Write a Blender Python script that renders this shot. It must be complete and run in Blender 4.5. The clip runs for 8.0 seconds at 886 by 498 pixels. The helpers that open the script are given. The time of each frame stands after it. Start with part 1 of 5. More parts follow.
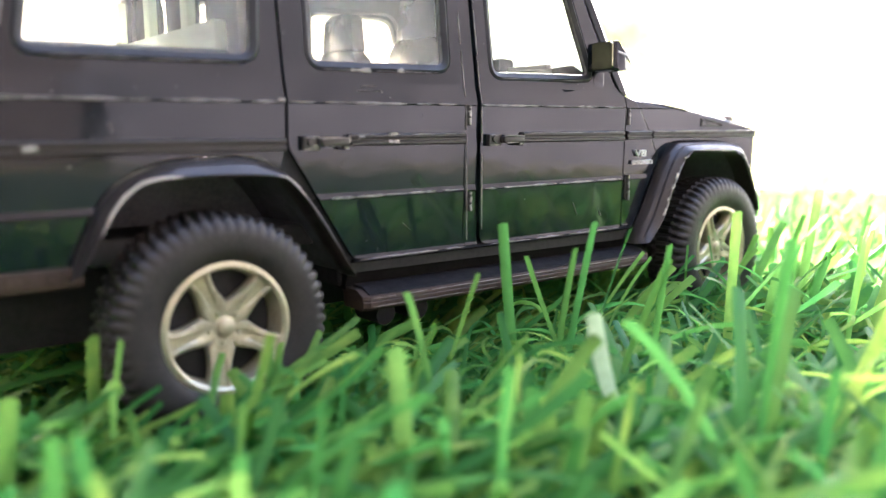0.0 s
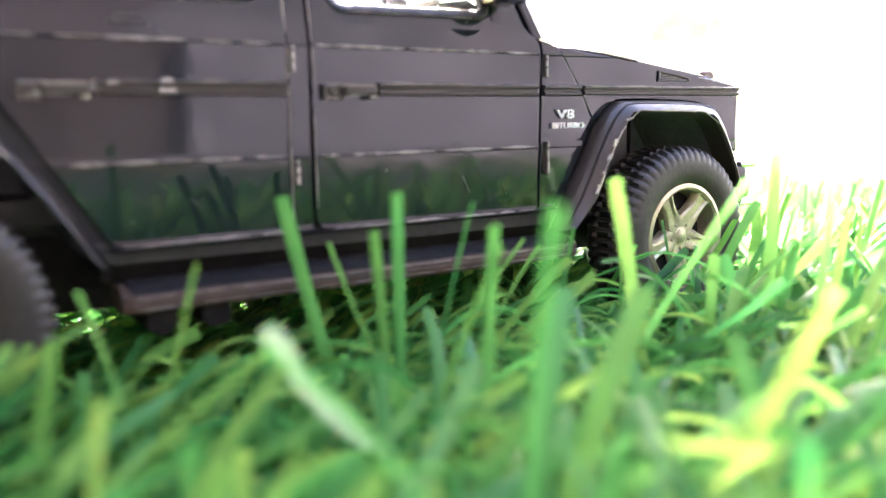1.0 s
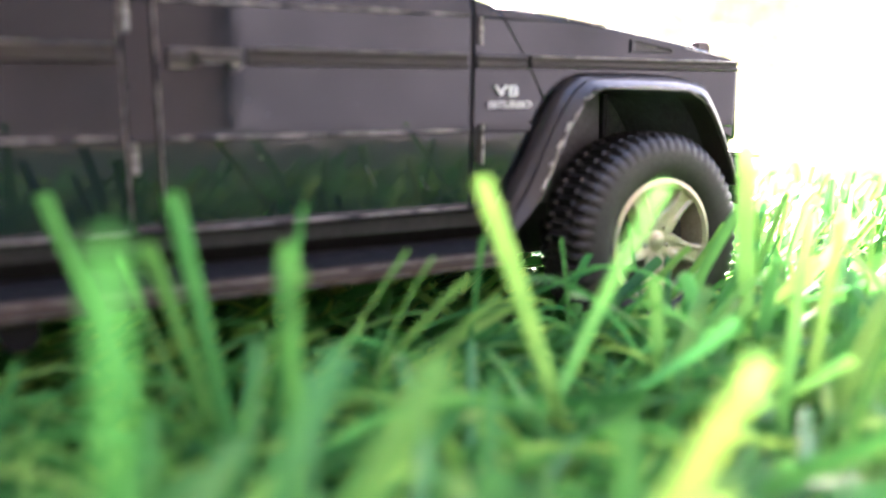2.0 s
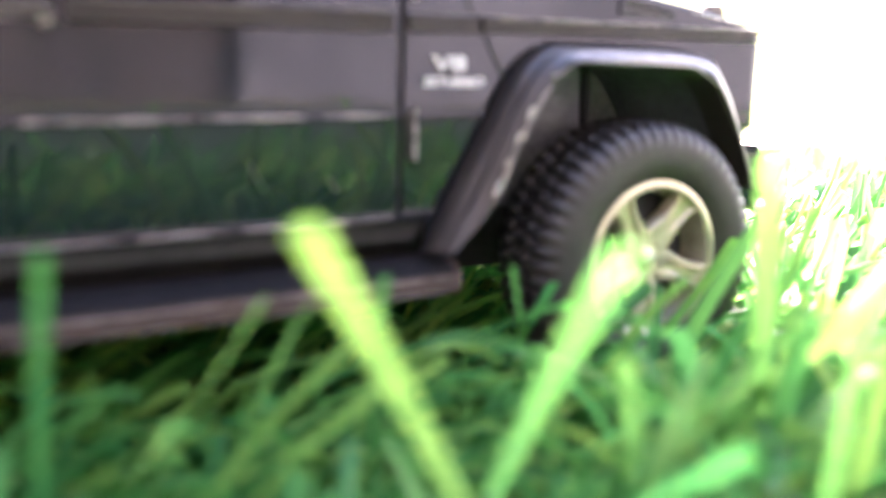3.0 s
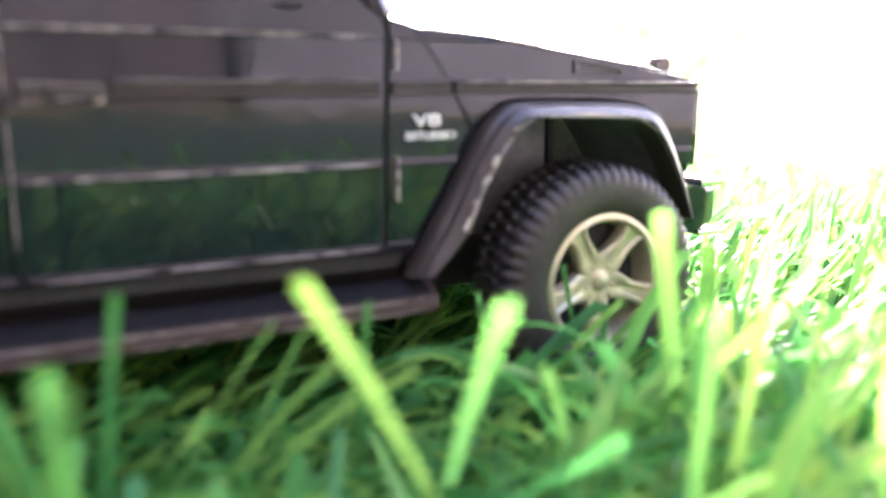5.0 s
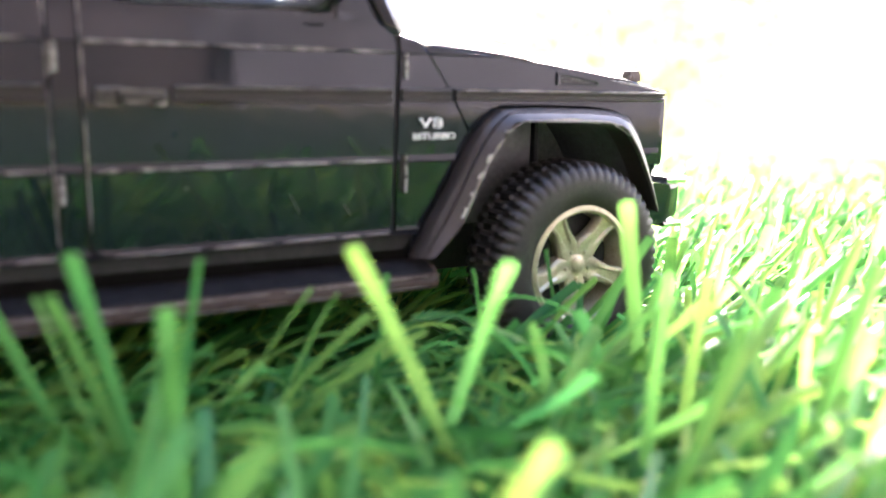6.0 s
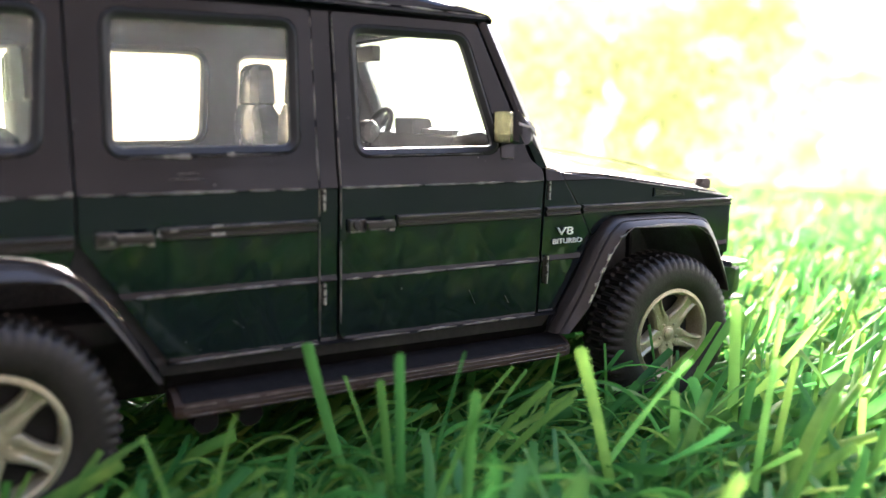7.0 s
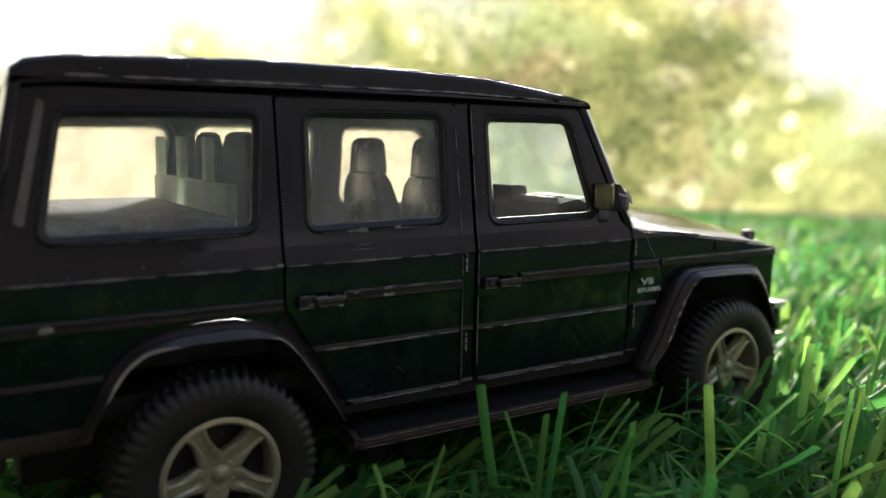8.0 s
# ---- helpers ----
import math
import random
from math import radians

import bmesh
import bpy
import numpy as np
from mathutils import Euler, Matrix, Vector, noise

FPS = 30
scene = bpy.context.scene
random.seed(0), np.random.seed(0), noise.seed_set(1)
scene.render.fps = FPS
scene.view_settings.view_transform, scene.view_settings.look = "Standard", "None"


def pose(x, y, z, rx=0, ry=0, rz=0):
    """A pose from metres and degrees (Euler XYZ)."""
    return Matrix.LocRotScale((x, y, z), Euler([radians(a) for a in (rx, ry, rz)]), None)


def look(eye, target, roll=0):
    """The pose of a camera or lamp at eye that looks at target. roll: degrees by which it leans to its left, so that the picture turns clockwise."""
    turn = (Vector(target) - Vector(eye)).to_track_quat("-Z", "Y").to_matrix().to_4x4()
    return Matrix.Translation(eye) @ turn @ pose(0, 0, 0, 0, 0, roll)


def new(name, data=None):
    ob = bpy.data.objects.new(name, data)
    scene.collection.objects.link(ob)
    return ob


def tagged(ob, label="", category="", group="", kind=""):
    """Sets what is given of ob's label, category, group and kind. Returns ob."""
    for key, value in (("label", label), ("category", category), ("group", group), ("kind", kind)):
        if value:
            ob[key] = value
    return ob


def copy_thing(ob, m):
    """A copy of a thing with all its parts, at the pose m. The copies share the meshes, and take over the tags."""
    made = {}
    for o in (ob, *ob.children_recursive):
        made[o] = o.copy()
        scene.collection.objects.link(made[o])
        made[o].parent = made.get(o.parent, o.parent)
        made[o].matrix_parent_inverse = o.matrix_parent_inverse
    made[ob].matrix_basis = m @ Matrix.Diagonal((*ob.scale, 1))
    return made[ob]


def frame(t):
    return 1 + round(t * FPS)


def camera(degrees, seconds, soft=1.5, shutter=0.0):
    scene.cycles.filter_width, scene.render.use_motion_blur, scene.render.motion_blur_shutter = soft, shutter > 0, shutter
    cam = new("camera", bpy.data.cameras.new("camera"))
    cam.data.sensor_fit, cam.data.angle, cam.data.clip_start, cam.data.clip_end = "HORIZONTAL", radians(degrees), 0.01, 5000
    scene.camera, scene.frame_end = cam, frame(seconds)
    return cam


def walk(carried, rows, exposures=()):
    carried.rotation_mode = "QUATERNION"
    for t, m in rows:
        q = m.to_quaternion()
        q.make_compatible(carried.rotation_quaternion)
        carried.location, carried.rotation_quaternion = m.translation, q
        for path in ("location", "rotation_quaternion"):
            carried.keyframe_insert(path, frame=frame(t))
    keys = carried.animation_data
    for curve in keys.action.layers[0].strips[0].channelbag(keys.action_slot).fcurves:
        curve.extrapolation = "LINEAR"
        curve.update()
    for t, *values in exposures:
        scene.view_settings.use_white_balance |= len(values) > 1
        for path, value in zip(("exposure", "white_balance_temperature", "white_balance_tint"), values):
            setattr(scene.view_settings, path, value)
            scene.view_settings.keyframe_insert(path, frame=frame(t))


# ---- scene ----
# Model units: the toy is drawn at full size and shrunk by S to a 1:32 die-cast.
S = 1 / 32
cam = camera(57.0, 8.0, soft=1.3)
cam.data.dof.use_dof = True
cam.data.dof.focus_distance = 0.114
cam.data.dof.aperture_fstop = 19.0
PATH = [
    (0, (-1.064, -2.608, 1.029), (0.164, -1.055, 0.748), -0.6),
    (0.5, (-0.449, -2.502, 0.988), (0.691, -0.884, 0.701), -0.8),
    (1, (0.12, -2.452, 0.863), (1.185, -0.784, 0.578), -1.4),
    (1.5, (0.521, -2.43, 0.82), (1.526, -0.731, 0.495), -1.1),
    (1.7, (0.639, -2.34, 0.825), (1.623, -0.625, 0.516), -1.1),
    (2.8, (1.235, -1.845, 0.917), (2.151, -0.116, 0.5), 0.4),
    (3, (1.31, -1.743, 0.88), (2.243, -0.021, 0.474), 0.4),
    (3.5, (1.361, -1.759, 0.895), (2.286, -0.037, 0.468), 0.4),
    (4, (1.396, -1.815, 0.973), (2.315, -0.088, 0.556), 0.2),
    (4.2, (1.385, -1.865, 0.99), (2.26, -0.18, 0.615), -0.6),
    (5.3, (1.129, -2.19, 1.023), (2.064, -0.468, 0.625), 0.7),
    (5.5, (1.088, -2.249, 1.012), (2.04, -0.535, 0.616), 0.9),
    (6, (0.959, -2.41, 1.053), (1.925, -0.705, 0.652), 1.1),
    (6.5, (0.535, -2.599, 1.165), (1.517, -0.901, 0.774), 1.7),
    (7, (0.04, -2.814, 1.424), (1.02, -1.102, 1.094), 0.9),
    (7.5, (-0.426, -2.91, 1.557), (0.594, -1.214, 1.265), 0.8),
    (8, (-0.836, -2.926, 1.624), (0.227, -1.253, 1.362), 0.5),
]
EXPOSURES = [(0, 4.0, 5900, 21), (0.5, 4.2, 5900, 24), (1, 4.25, 5900, 26), (1.5, 4.02, 5900, 26), (3, 4.52, 5900, 30), (4, 4.56, 5900, 31), (5.5, 4.14, 5900, 28), (6, 4.06, 5900, 26), (6.5, 4.0, 5900, 24), (7, 3.16, 5900, 21), (7.5, 1.82, 5900, 17), (8, 1.34, 5900, 14)]
walk(cam, [(t, look(S * Vector(eye), S * Vector(target), roll)) for t, eye, target, roll in PATH], EXPOSURES)

# ---- light ----
# A low sun stands behind the car; the side that is seen, and the turf before it, lie in its shade.
SUN_AZ, SUN_EL = radians(28), radians(20)
world = bpy.data.worlds.new("world")
scene.world = world
world.use_nodes = True
wn = world.node_tree.nodes
sky = wn.new("ShaderNodeTexSky")
sky.sky_type, sky.sun_disc = "NISHITA", False
sky.dust_density, sky.ozone_density = 8.0, 0.5
sky.sun_elevation, sky.sun_rotation = SUN_EL, SUN_AZ
world.node_tree.links.new(sky.outputs[0], wn["Background"].inputs[0])
wn["Background"].inputs[1].default_value = 0.24
sun = new("sun", bpy.data.lights.new("sun", "SUN"))
sun.data.energy, sun.data.angle, sun.data.color = 3.8, radians(5.0), (1.0, 0.92, 0.78)
sun_way = Vector((math.sin(SUN_AZ) * math.cos(SUN_EL), math.cos(SUN_AZ) * math.cos(SUN_EL), math.sin(SUN_EL)))
sun.matrix_world = look(sun_way * 5, (0, 0, 0))

# ---- materials ----


def material(name):
    m = bpy.data.materials.new(name)
    m.use_nodes = True
    return m, m.node_tree.nodes, m.node_tree.links, m.node_tree.nodes["Principled BSDF"]


def noise_at(n, l, scale, detail=4.0, rough=0.6, coords=None):
    """A noise in object space; scale is per model metre."""
    if coords is None:
        coords = n.new("ShaderNodeTexCoord").outputs["Object"]
    tex = n.new("ShaderNodeTexNoise")
    tex.inputs["Scale"].default_value, tex.inputs["Detail"].default_value, tex.inputs["Roughness"].default_value = scale / S, detail, rough
    l.new(coords, tex.inputs["Vector"])
    return tex.outputs["Fac"]


def ramp(n, l, fac, a, b, low=(0, 0, 0, 1), high=(1, 1, 1, 1)):
    r = n.new("ShaderNodeValToRGB")
    r.color_ramp.elements[0].position, r.color_ramp.elements[1].position = a, b
    r.color_ramp.elements[0].color, r.color_ramp.elements[1].color = low, high
    l.new(fac, r.inputs[0])
    return r.outputs[0]


def mixed(n, l, fac, a, b):
    m = n.new("ShaderNodeMix")
    m.data_type = "RGBA"
    for socket, value in ((m.inputs[0], fac), (m.inputs[6], a), (m.inputs[7], b)):
        if isinstance(value, (tuple, float, int)):
            socket.default_value = (*value, 1) if isinstance(value, tuple) and len(value) == 3 else value
        else:
            l.new(value, socket)
    return m.outputs[2]


def bump(n, l, b, height, strength, distance):
    node = n.new("ShaderNodeBump")
    node.inputs["Strength"].default_value, node.inputs["Distance"].default_value = strength, distance * S
    l.new(height, node.inputs["Height"])
    l.new(node.outputs[0], b.inputs["Normal"])


def surface(name, dark, light, rough=(0.3, 0.5), metal=0.0, grain=40.0, stains=5.0, relief=0.15, shine=0.5):
    """Two scales of colour variation, uneven gloss and fine relief."""
    m, n, l, b = material(name)
    fine, broad = noise_at(n, l, grain), noise_at(n, l, stains, 6.0)
    colour = mixed(n, l, ramp(n, l, broad, 0.35, 0.7), dark, light)
    colour = mixed(n, l, ramp(n, l, fine, 0.4, 0.9), colour, tuple(min(1.0, c * 1.25) for c in light))
    l.new(colour, b.inputs["Base Color"])
    l.new(ramp(n, l, noise_at(n, l, stains * 2.3, 5.0), 0.3, 0.75, (rough[0],) * 3 + (1,), (rough[1],) * 3 + (1,)), b.inputs["Roughness"])
    b.inputs["Metallic"].default_value = metal
    b.inputs["Specular IOR Level"].default_value = shine
    bump(n, l, b, fine, relief, 0.004)
    return m


PAINT = surface("black_car_paint", (0.0034, 0.0052, 0.0066), (0.0058, 0.0088, 0.0110), (0.04, 0.10), grain=60, stains=4, relief=0.01, shine=0.36)
TRIM = surface("black_plastic_trim", (0.012, 0.0105, 0.0095), (0.027, 0.023, 0.020), (0.28, 0.45), grain=90, stains=6, relief=0.15, shine=0.32)


def aged(m):
    """Uneven casting under the gloss, and a sprinkle of pale dust specks."""
    n, l = m.node_tree.nodes, m.node_tree.links
    b = n["Principled BSDF"]
    b.inputs["Specular Tint"].default_value = (0.90, 0.90, 1.0, 1)  # cool hue of the mirrored surroundings, put into the specular tint
    wave = n.new("ShaderNodeBump")
    wave.inputs["Strength"].default_value, wave.inputs["Distance"].default_value = 0.12, 0.008 * S
    l.new(noise_at(n, l, 5.0, 2.0, 0.5), wave.inputs["Height"])
    l.new(wave.outputs[0], n["Bump"].inputs["Normal"])
    cells = n.new("ShaderNodeTexVoronoi")
    cells.inputs["Scale"].default_value = 17.0 / S
    l.new(n.new("ShaderNodeTexCoord").outputs["Object"], cells.inputs["Vector"])
    sparse = n.new("ShaderNodeMath")
    sparse.operation = "MULTIPLY"
    l.new(ramp(n, l, cells.outputs["Distance"], 0.035, 0.06, (1, 1, 1, 1), (0, 0, 0, 1)), sparse.inputs[0])
    l.new(ramp(n, l, noise_at(n, l, 9.0, 3.0), 0.52, 0.6), sparse.inputs[1])
    clean = b.inputs["Base Color"].links[0].from_socket
    l.new(mixed(n, l, sparse.outputs[0], clean, (0.22, 0.21, 0.19)), b.inputs["Base Color"])
    return m


aged(PAINT)
STEP = surface("dusty_step_plastic", (0.015, 0.010, 0.007), (0.050, 0.035, 0.025), (0.42, 0.62), grain=70, stains=5, relief=0.2, shine=0.18)
TREAD = surface("black_ribbed_tread", (0.002, 0.002, 0.0022), (0.006, 0.0055, 0.0055), (0.6, 0.8), grain=90, stains=6, relief=0.3, shine=0.12)
RUBBER = surface("tyre_rubber", (0.009, 0.0085, 0.008), (0.024, 0.0215, 0.019), (0.42, 0.62), grain=120, stains=7, relief=0.3, shine=0.28)
GASKET = surface("window_rubber", (0.008, 0.008, 0.009), (0.016, 0.016, 0.017), (0.45, 0.65), grain=90, relief=0.08, shine=0.3)
ALLOY = surface("champagne_alloy", (0.27, 0.245, 0.16), (0.41, 0.38, 0.265), (0.28, 0.45), metal=0.5, grain=110, stains=9, relief=0.12)
CHIP = surface("bare_chipped_metal", (0.15, 0.14, 0.125), (0.28, 0.26, 0.235), (0.35, 0.6), metal=0.2, grain=80, relief=0.3)
CHROME = surface("worn_chrome", (0.55, 0.54, 0.52), (0.72, 0.71, 0.69), (0.08, 0.25), metal=1.0, grain=60, relief=0.05)
DARK = surface("dark_underbody", (0.010, 0.011, 0.013), (0.019, 0.020, 0.022), (0.6, 0.85), grain=40, relief=0.3, shine=0.3)
# Wells are paled: a veil of glare is put into their colour.
WELL = surface("hazed_wheel_well", (0.055, 0.058, 0.064), (0.10, 0.104, 0.112), (0.35, 0.6), grain=50, stains=8, relief=0.2, shine=0.4)
SEAT = surface("grey_seat_plastic", (0.026, 0.023, 0.022), (0.065, 0.058, 0.054), (0.16, 0.32), grain=70, relief=0.2, shine=0.7)
VENT = surface("dusty_vent_plastic", (0.05, 0.045, 0.04), (0.12, 0.11, 0.095), (0.4, 0.6), grain=70, stains=9, relief=0.2)
DASH = surface("black_dash_plastic", (0.003, 0.0033, 0.0037), (0.008, 0.0083, 0.009), (0.75, 0.92), grain=60, relief=0.3, shine=0.03)


def let_through(m, colour, share):
    """Thin pale plastic that lets part of the light pass."""
    n, l = m.node_tree.nodes, m.node_tree.links
    mix, back = n.new("ShaderNodeMixShader"), n.new("ShaderNodeBsdfTranslucent")
    back.inputs[0].default_value, mix.inputs[0].default_value = (*colour, 1), share
    l.new(n["Principled BSDF"].outputs[0], mix.inputs[1])
    l.new(back.outputs[0], mix.inputs[2])
    l.new(mix.outputs[0], n["Material Output"].inputs["Surface"])
    return m


CREAM = let_through(surface("pale_green_plastic", (0.58, 0.66, 0.57), (0.70, 0.76, 0.67), (0.4, 0.6), grain=50, relief=0.1), (0.80, 0.88, 0.76), 0.65)
SHELF = surface("speckled_grey_shelf", (0.006, 0.010, 0.013), (0.105, 0.125, 0.135), (0.6, 0.9), grain=22, stains=11, relief=0.8, shine=0.15)
LETTER = surface("silver_lettering", (0.50, 0.50, 0.48), (0.66, 0.66, 0.63), (0.3, 0.4), metal=0.1, grain=80, relief=0.05)
LAMP = surface("smoked_lamp_plastic", (0.03, 0.024, 0.02), (0.06, 0.045, 0.035), (0.15, 0.3), grain=40, relief=0.05)
# Yellow-green mottling paints the greenery that the mirror face reflects.
MIRROR = surface("mirror_painted_reflection", (0.04, 0.045, 0.03), (0.22, 0.215, 0.14), (0.05, 0.2), metal=1.0, grain=14, stains=9, relief=0.5)


def window_plastic(name, low, high, tint, scuff, behind):
    """Clear window plastic with milky scuffs that catch the light behind it."""
    m, n, l, b = material(name)
    b.inputs["Base Color"].default_value, b.inputs["Roughness"].default_value = (*scuff, 1), 0.12
    clear = n.new("ShaderNodeBsdfTransparent")
    clear.inputs[0].default_value = (*tint, 1)
    gloss, facing, shine = n.new("ShaderNodeMixShader"), n.new("ShaderNodeLayerWeight"), n.new("ShaderNodeBsdfGlossy")
    facing.inputs["Blend"].default_value, shine.inputs["Roughness"].default_value = 0.25, 0.06
    l.new(ramp(n, l, facing.outputs["Facing"], 0.3, 1.0, (0.03, 0.03, 0.03, 1), (0.4, 0.4, 0.4, 1)), gloss.inputs[0])
    l.new(clear.outputs[0], gloss.inputs[1])
    l.new(shine.outputs[0], gloss.inputs[2])
    milk, back, haze = n.new("ShaderNodeMixShader"), n.new("ShaderNodeBsdfTranslucent"), n.new("ShaderNodeMixShader")
    back.inputs[0].default_value, milk.inputs[0].default_value = (*behind, 1), 0.55
    l.new(b.outputs[0], milk.inputs[1])
    l.new(back.outputs[0], milk.inputs[2])
    l.new(ramp(n, l, noise_at(n, l, 7.0, 9.0, 0.78), 0.45, 0.8, (low,) * 3 + (1,), (high,) * 3 + (1,)), haze.inputs[0])
    l.new(gloss.outputs[0], haze.inputs[1])
    l.new(milk.outputs[0], haze.inputs[2])
    l.new(haze.outputs[0], n["Material Output"].inputs["Surface"])
    return m


GLASS = window_plastic("scuffed_window_plastic", 0.08, 0.30, (0.88, 0.89, 0.87), (0.64, 0.76, 0.80), (0.84, 0.86, 0.82))
GLASS_CLEAR = window_plastic("clear_window_plastic", 0.003, 0.03, (0.86, 0.90, 0.89), (0.62, 0.74, 0.78), (0.80, 0.84, 0.82))
GLASS_MILKY = window_plastic("milky_window_plastic", 0.30, 0.55, (0.93, 0.90, 0.82), (0.75, 0.72, 0.66), (0.93, 0.86, 0.72))
SCREEN = window_plastic("hazy_windscreen_plastic", 0.08, 0.34, (0.88, 0.92, 0.90), (0.70, 0.78, 0.80), (0.84, 0.88, 0.84))
# Pale ring: the highlight on the pane's edge is put into its colour.
GLASS_RIM = surface("pane_edge_glint", (0.06, 0.058, 0.055), (0.16, 0.155, 0.15), (0.1, 0.25), grain=60, stains=14, relief=0.05)


def leafy(name, a, b_colour, c, rough, through_share, spread, single=False, shine=0.16):
    """Thin leaves or blades: gloss, and light that passes through; each island differs."""
    m, n, l, b = material(name)
    geo = n.new("ShaderNodeNewGeometry")
    pick = n.new("ShaderNodeValToRGB")
    e = pick.color_ramp.elements
    e[0].position, e[0].color, e[1].position, e[1].color = 0.05, (*a, 1), 0.95, (*c, 1)
    mid = e.new(0.52)
    mid.color = (*b_colour, 1)
    if single:
        l.new(n.new("ShaderNodeObjectInfo").outputs["Random"], pick.inputs[0])
    else:
        l.new(geo.outputs["Random Per Island"], pick.inputs[0])
    streak = noise_at(n, l, spread, 3.0)
    b.inputs["Specular IOR Level"].default_value = shine
    colour = mixed(n, l, ramp(n, l, streak, 0.3, 0.75), pick.outputs[0], tuple(x * 0.78 for x in b_colour))
    l.new(colour, b.inputs["Base Color"])
    l.new(ramp(n, l, streak, 0.3, 0.7, (rough,) * 3 + (1,), (rough + 0.2,) * 3 + (1,)), b.inputs["Roughness"])
    bump(n, l, b, streak, 0.2, 0.004)
    veil = n.new("ShaderNodeBsdfTranslucent")
    l.new(colour, veil.inputs[0])
    mix = n.new("ShaderNodeMixShader")
    mix.inputs[0].default_value = through_share
    l.new(b.outputs[0], mix.inputs[1])
    l.new(veil.outputs[0], mix.inputs[2])
    l.new(mix.outputs[0], n["Material Output"].inputs["Surface"])
    return m


TURF = leafy("turf_blades", (0.024, 0.148, 0.038), (0.095, 0.305, 0.060), (0.34, 0.49, 0.092), 0.34, 0.72, 9.0, shine=0.17)
TURF_ONE = leafy("turf_blade", (0.028, 0.160, 0.040), (0.090, 0.27, 0.056), (0.20, 0.36, 0.075), 0.24, 0.60, 9.0, True, 0.28)
TURF_PALE = leafy("pale_turf_blade", (0.070, 0.205, 0.040), (0.105, 0.245, 0.046), (0.165, 0.30, 0.058), 0.26, 0.55, 9.0, True)
# Whitish colour: the sky's sheen on one blade, painted into it.
TURF_SHEEN = leafy("sky_sheen_turf_blade", (0.24, 0.36, 0.19), (0.32, 0.44, 0.25), (0.40, 0.50, 0.32), 0.12, 0.3, 9.0, True)
TURF_DEEP = leafy("deep_turf_blade", (0.022, 0.155, 0.036), (0.045, 0.20, 0.042), (0.09, 0.27, 0.05), 0.26, 0.6, 9.0, True, 0.25)
LEAF = leafy("sunlit_leaves", (0.11, 0.14, 0.05), (0.18, 0.20, 0.07), (0.28, 0.27, 0.10), 0.5, 0.7, 0.4)
BARK = surface("bark", (0.18, 0.15, 0.09), (0.32, 0.28, 0.17), (0.7, 0.9), grain=1.0, stains=0.2, relief=0.5)

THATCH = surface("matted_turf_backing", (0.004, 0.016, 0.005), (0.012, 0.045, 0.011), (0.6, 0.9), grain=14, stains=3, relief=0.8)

# past the edge of the turf lies dry, sunlit earth
n, l = THATCH.node_tree.nodes, THATCH.node_tree.links
b = n["Principled BSDF"]
away = n.new("ShaderNodeVectorMath")
away.operation = "LENGTH"
l.new(n.new("ShaderNodeTexCoord").outputs["Object"], away.inputs[0])
ragged = n.new("ShaderNodeMath")
ragged.operation = "MULTIPLY_ADD"
l.new(noise_at(n, l, 0.12, 4.0), ragged.inputs[0])
ragged.inputs[1].default_value = 0.35
l.new(away.outputs["Value"], ragged.inputs[2])
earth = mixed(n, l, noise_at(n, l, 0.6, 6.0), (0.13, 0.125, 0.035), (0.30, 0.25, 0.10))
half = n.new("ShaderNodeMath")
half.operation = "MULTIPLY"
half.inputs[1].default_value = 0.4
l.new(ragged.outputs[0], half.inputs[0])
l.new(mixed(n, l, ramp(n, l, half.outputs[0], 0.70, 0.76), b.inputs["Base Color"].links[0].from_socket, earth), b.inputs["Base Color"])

# Tones of the unseen walls, chosen for what the paint mirrors.
WALL = surface("unseen_wall_grey", (0.024, 0.024, 0.029), (0.078, 0.076, 0.084), (0.8, 0.95), grain=0.25, stains=0.06, relief=0.3)
DARK_WALL = surface("unseen_wall_dark_brown", (0.017, 0.014, 0.014), (0.043, 0.035, 0.035), (0.8, 0.95), grain=0.25, stains=0.06, relief=0.3)
LOW_WALL = surface("unseen_wall_pale_grey", (0.062, 0.063, 0.075), (0.138, 0.138, 0.154), (0.8, 0.95), grain=0.25, stains=0.05, relief=0.3)

# ---- mesh helpers ----
WIDE = 1.60  # body width
FLIP = [False]  # True while the far side of the car is built


def part(name, bm, mat, parent=None, label="", at=None, scale=S, angle=32):
    """Link a bmesh, given in model units, as one mesh object under a thing or part."""
    bmesh.ops.scale(bm, vec=(scale,) * 3, verts=bm.verts)
    if FLIP[0]:
        bmesh.ops.scale(bm, vec=(1, -1, 1), verts=bm.verts)
        bmesh.ops.translate(bm, vec=(0, WIDE * S, 0), verts=bm.verts)
        bmesh.ops.reverse_faces(bm, faces=bm.faces)
    mesh = bpy.data.meshes.new(name)
    bm.to_mesh(mesh)
    bm.free()
    for p in mesh.polygons:
        p.use_smooth = True
    mesh.set_sharp_from_angle(angle=radians(angle))
    mesh.materials.append(mat)
    ob = new(name, mesh)
    if parent:
        ob.parent = parent
    if at is not None:
        ob.matrix_basis = at
    if label:
        tagged(ob, label)
    return ob


def sheet(name, bm, mat, parent=None, label=""):
    """A pressed panel: crisp edges, flat faces."""
    return part(name, bm, mat, parent, label, angle=6)


def thing(name, label, category, at=(0, 0, 0), group="", kind=""):
    ob = new(name)
    ob.location = at
    return tagged(ob, label, category, group, kind)


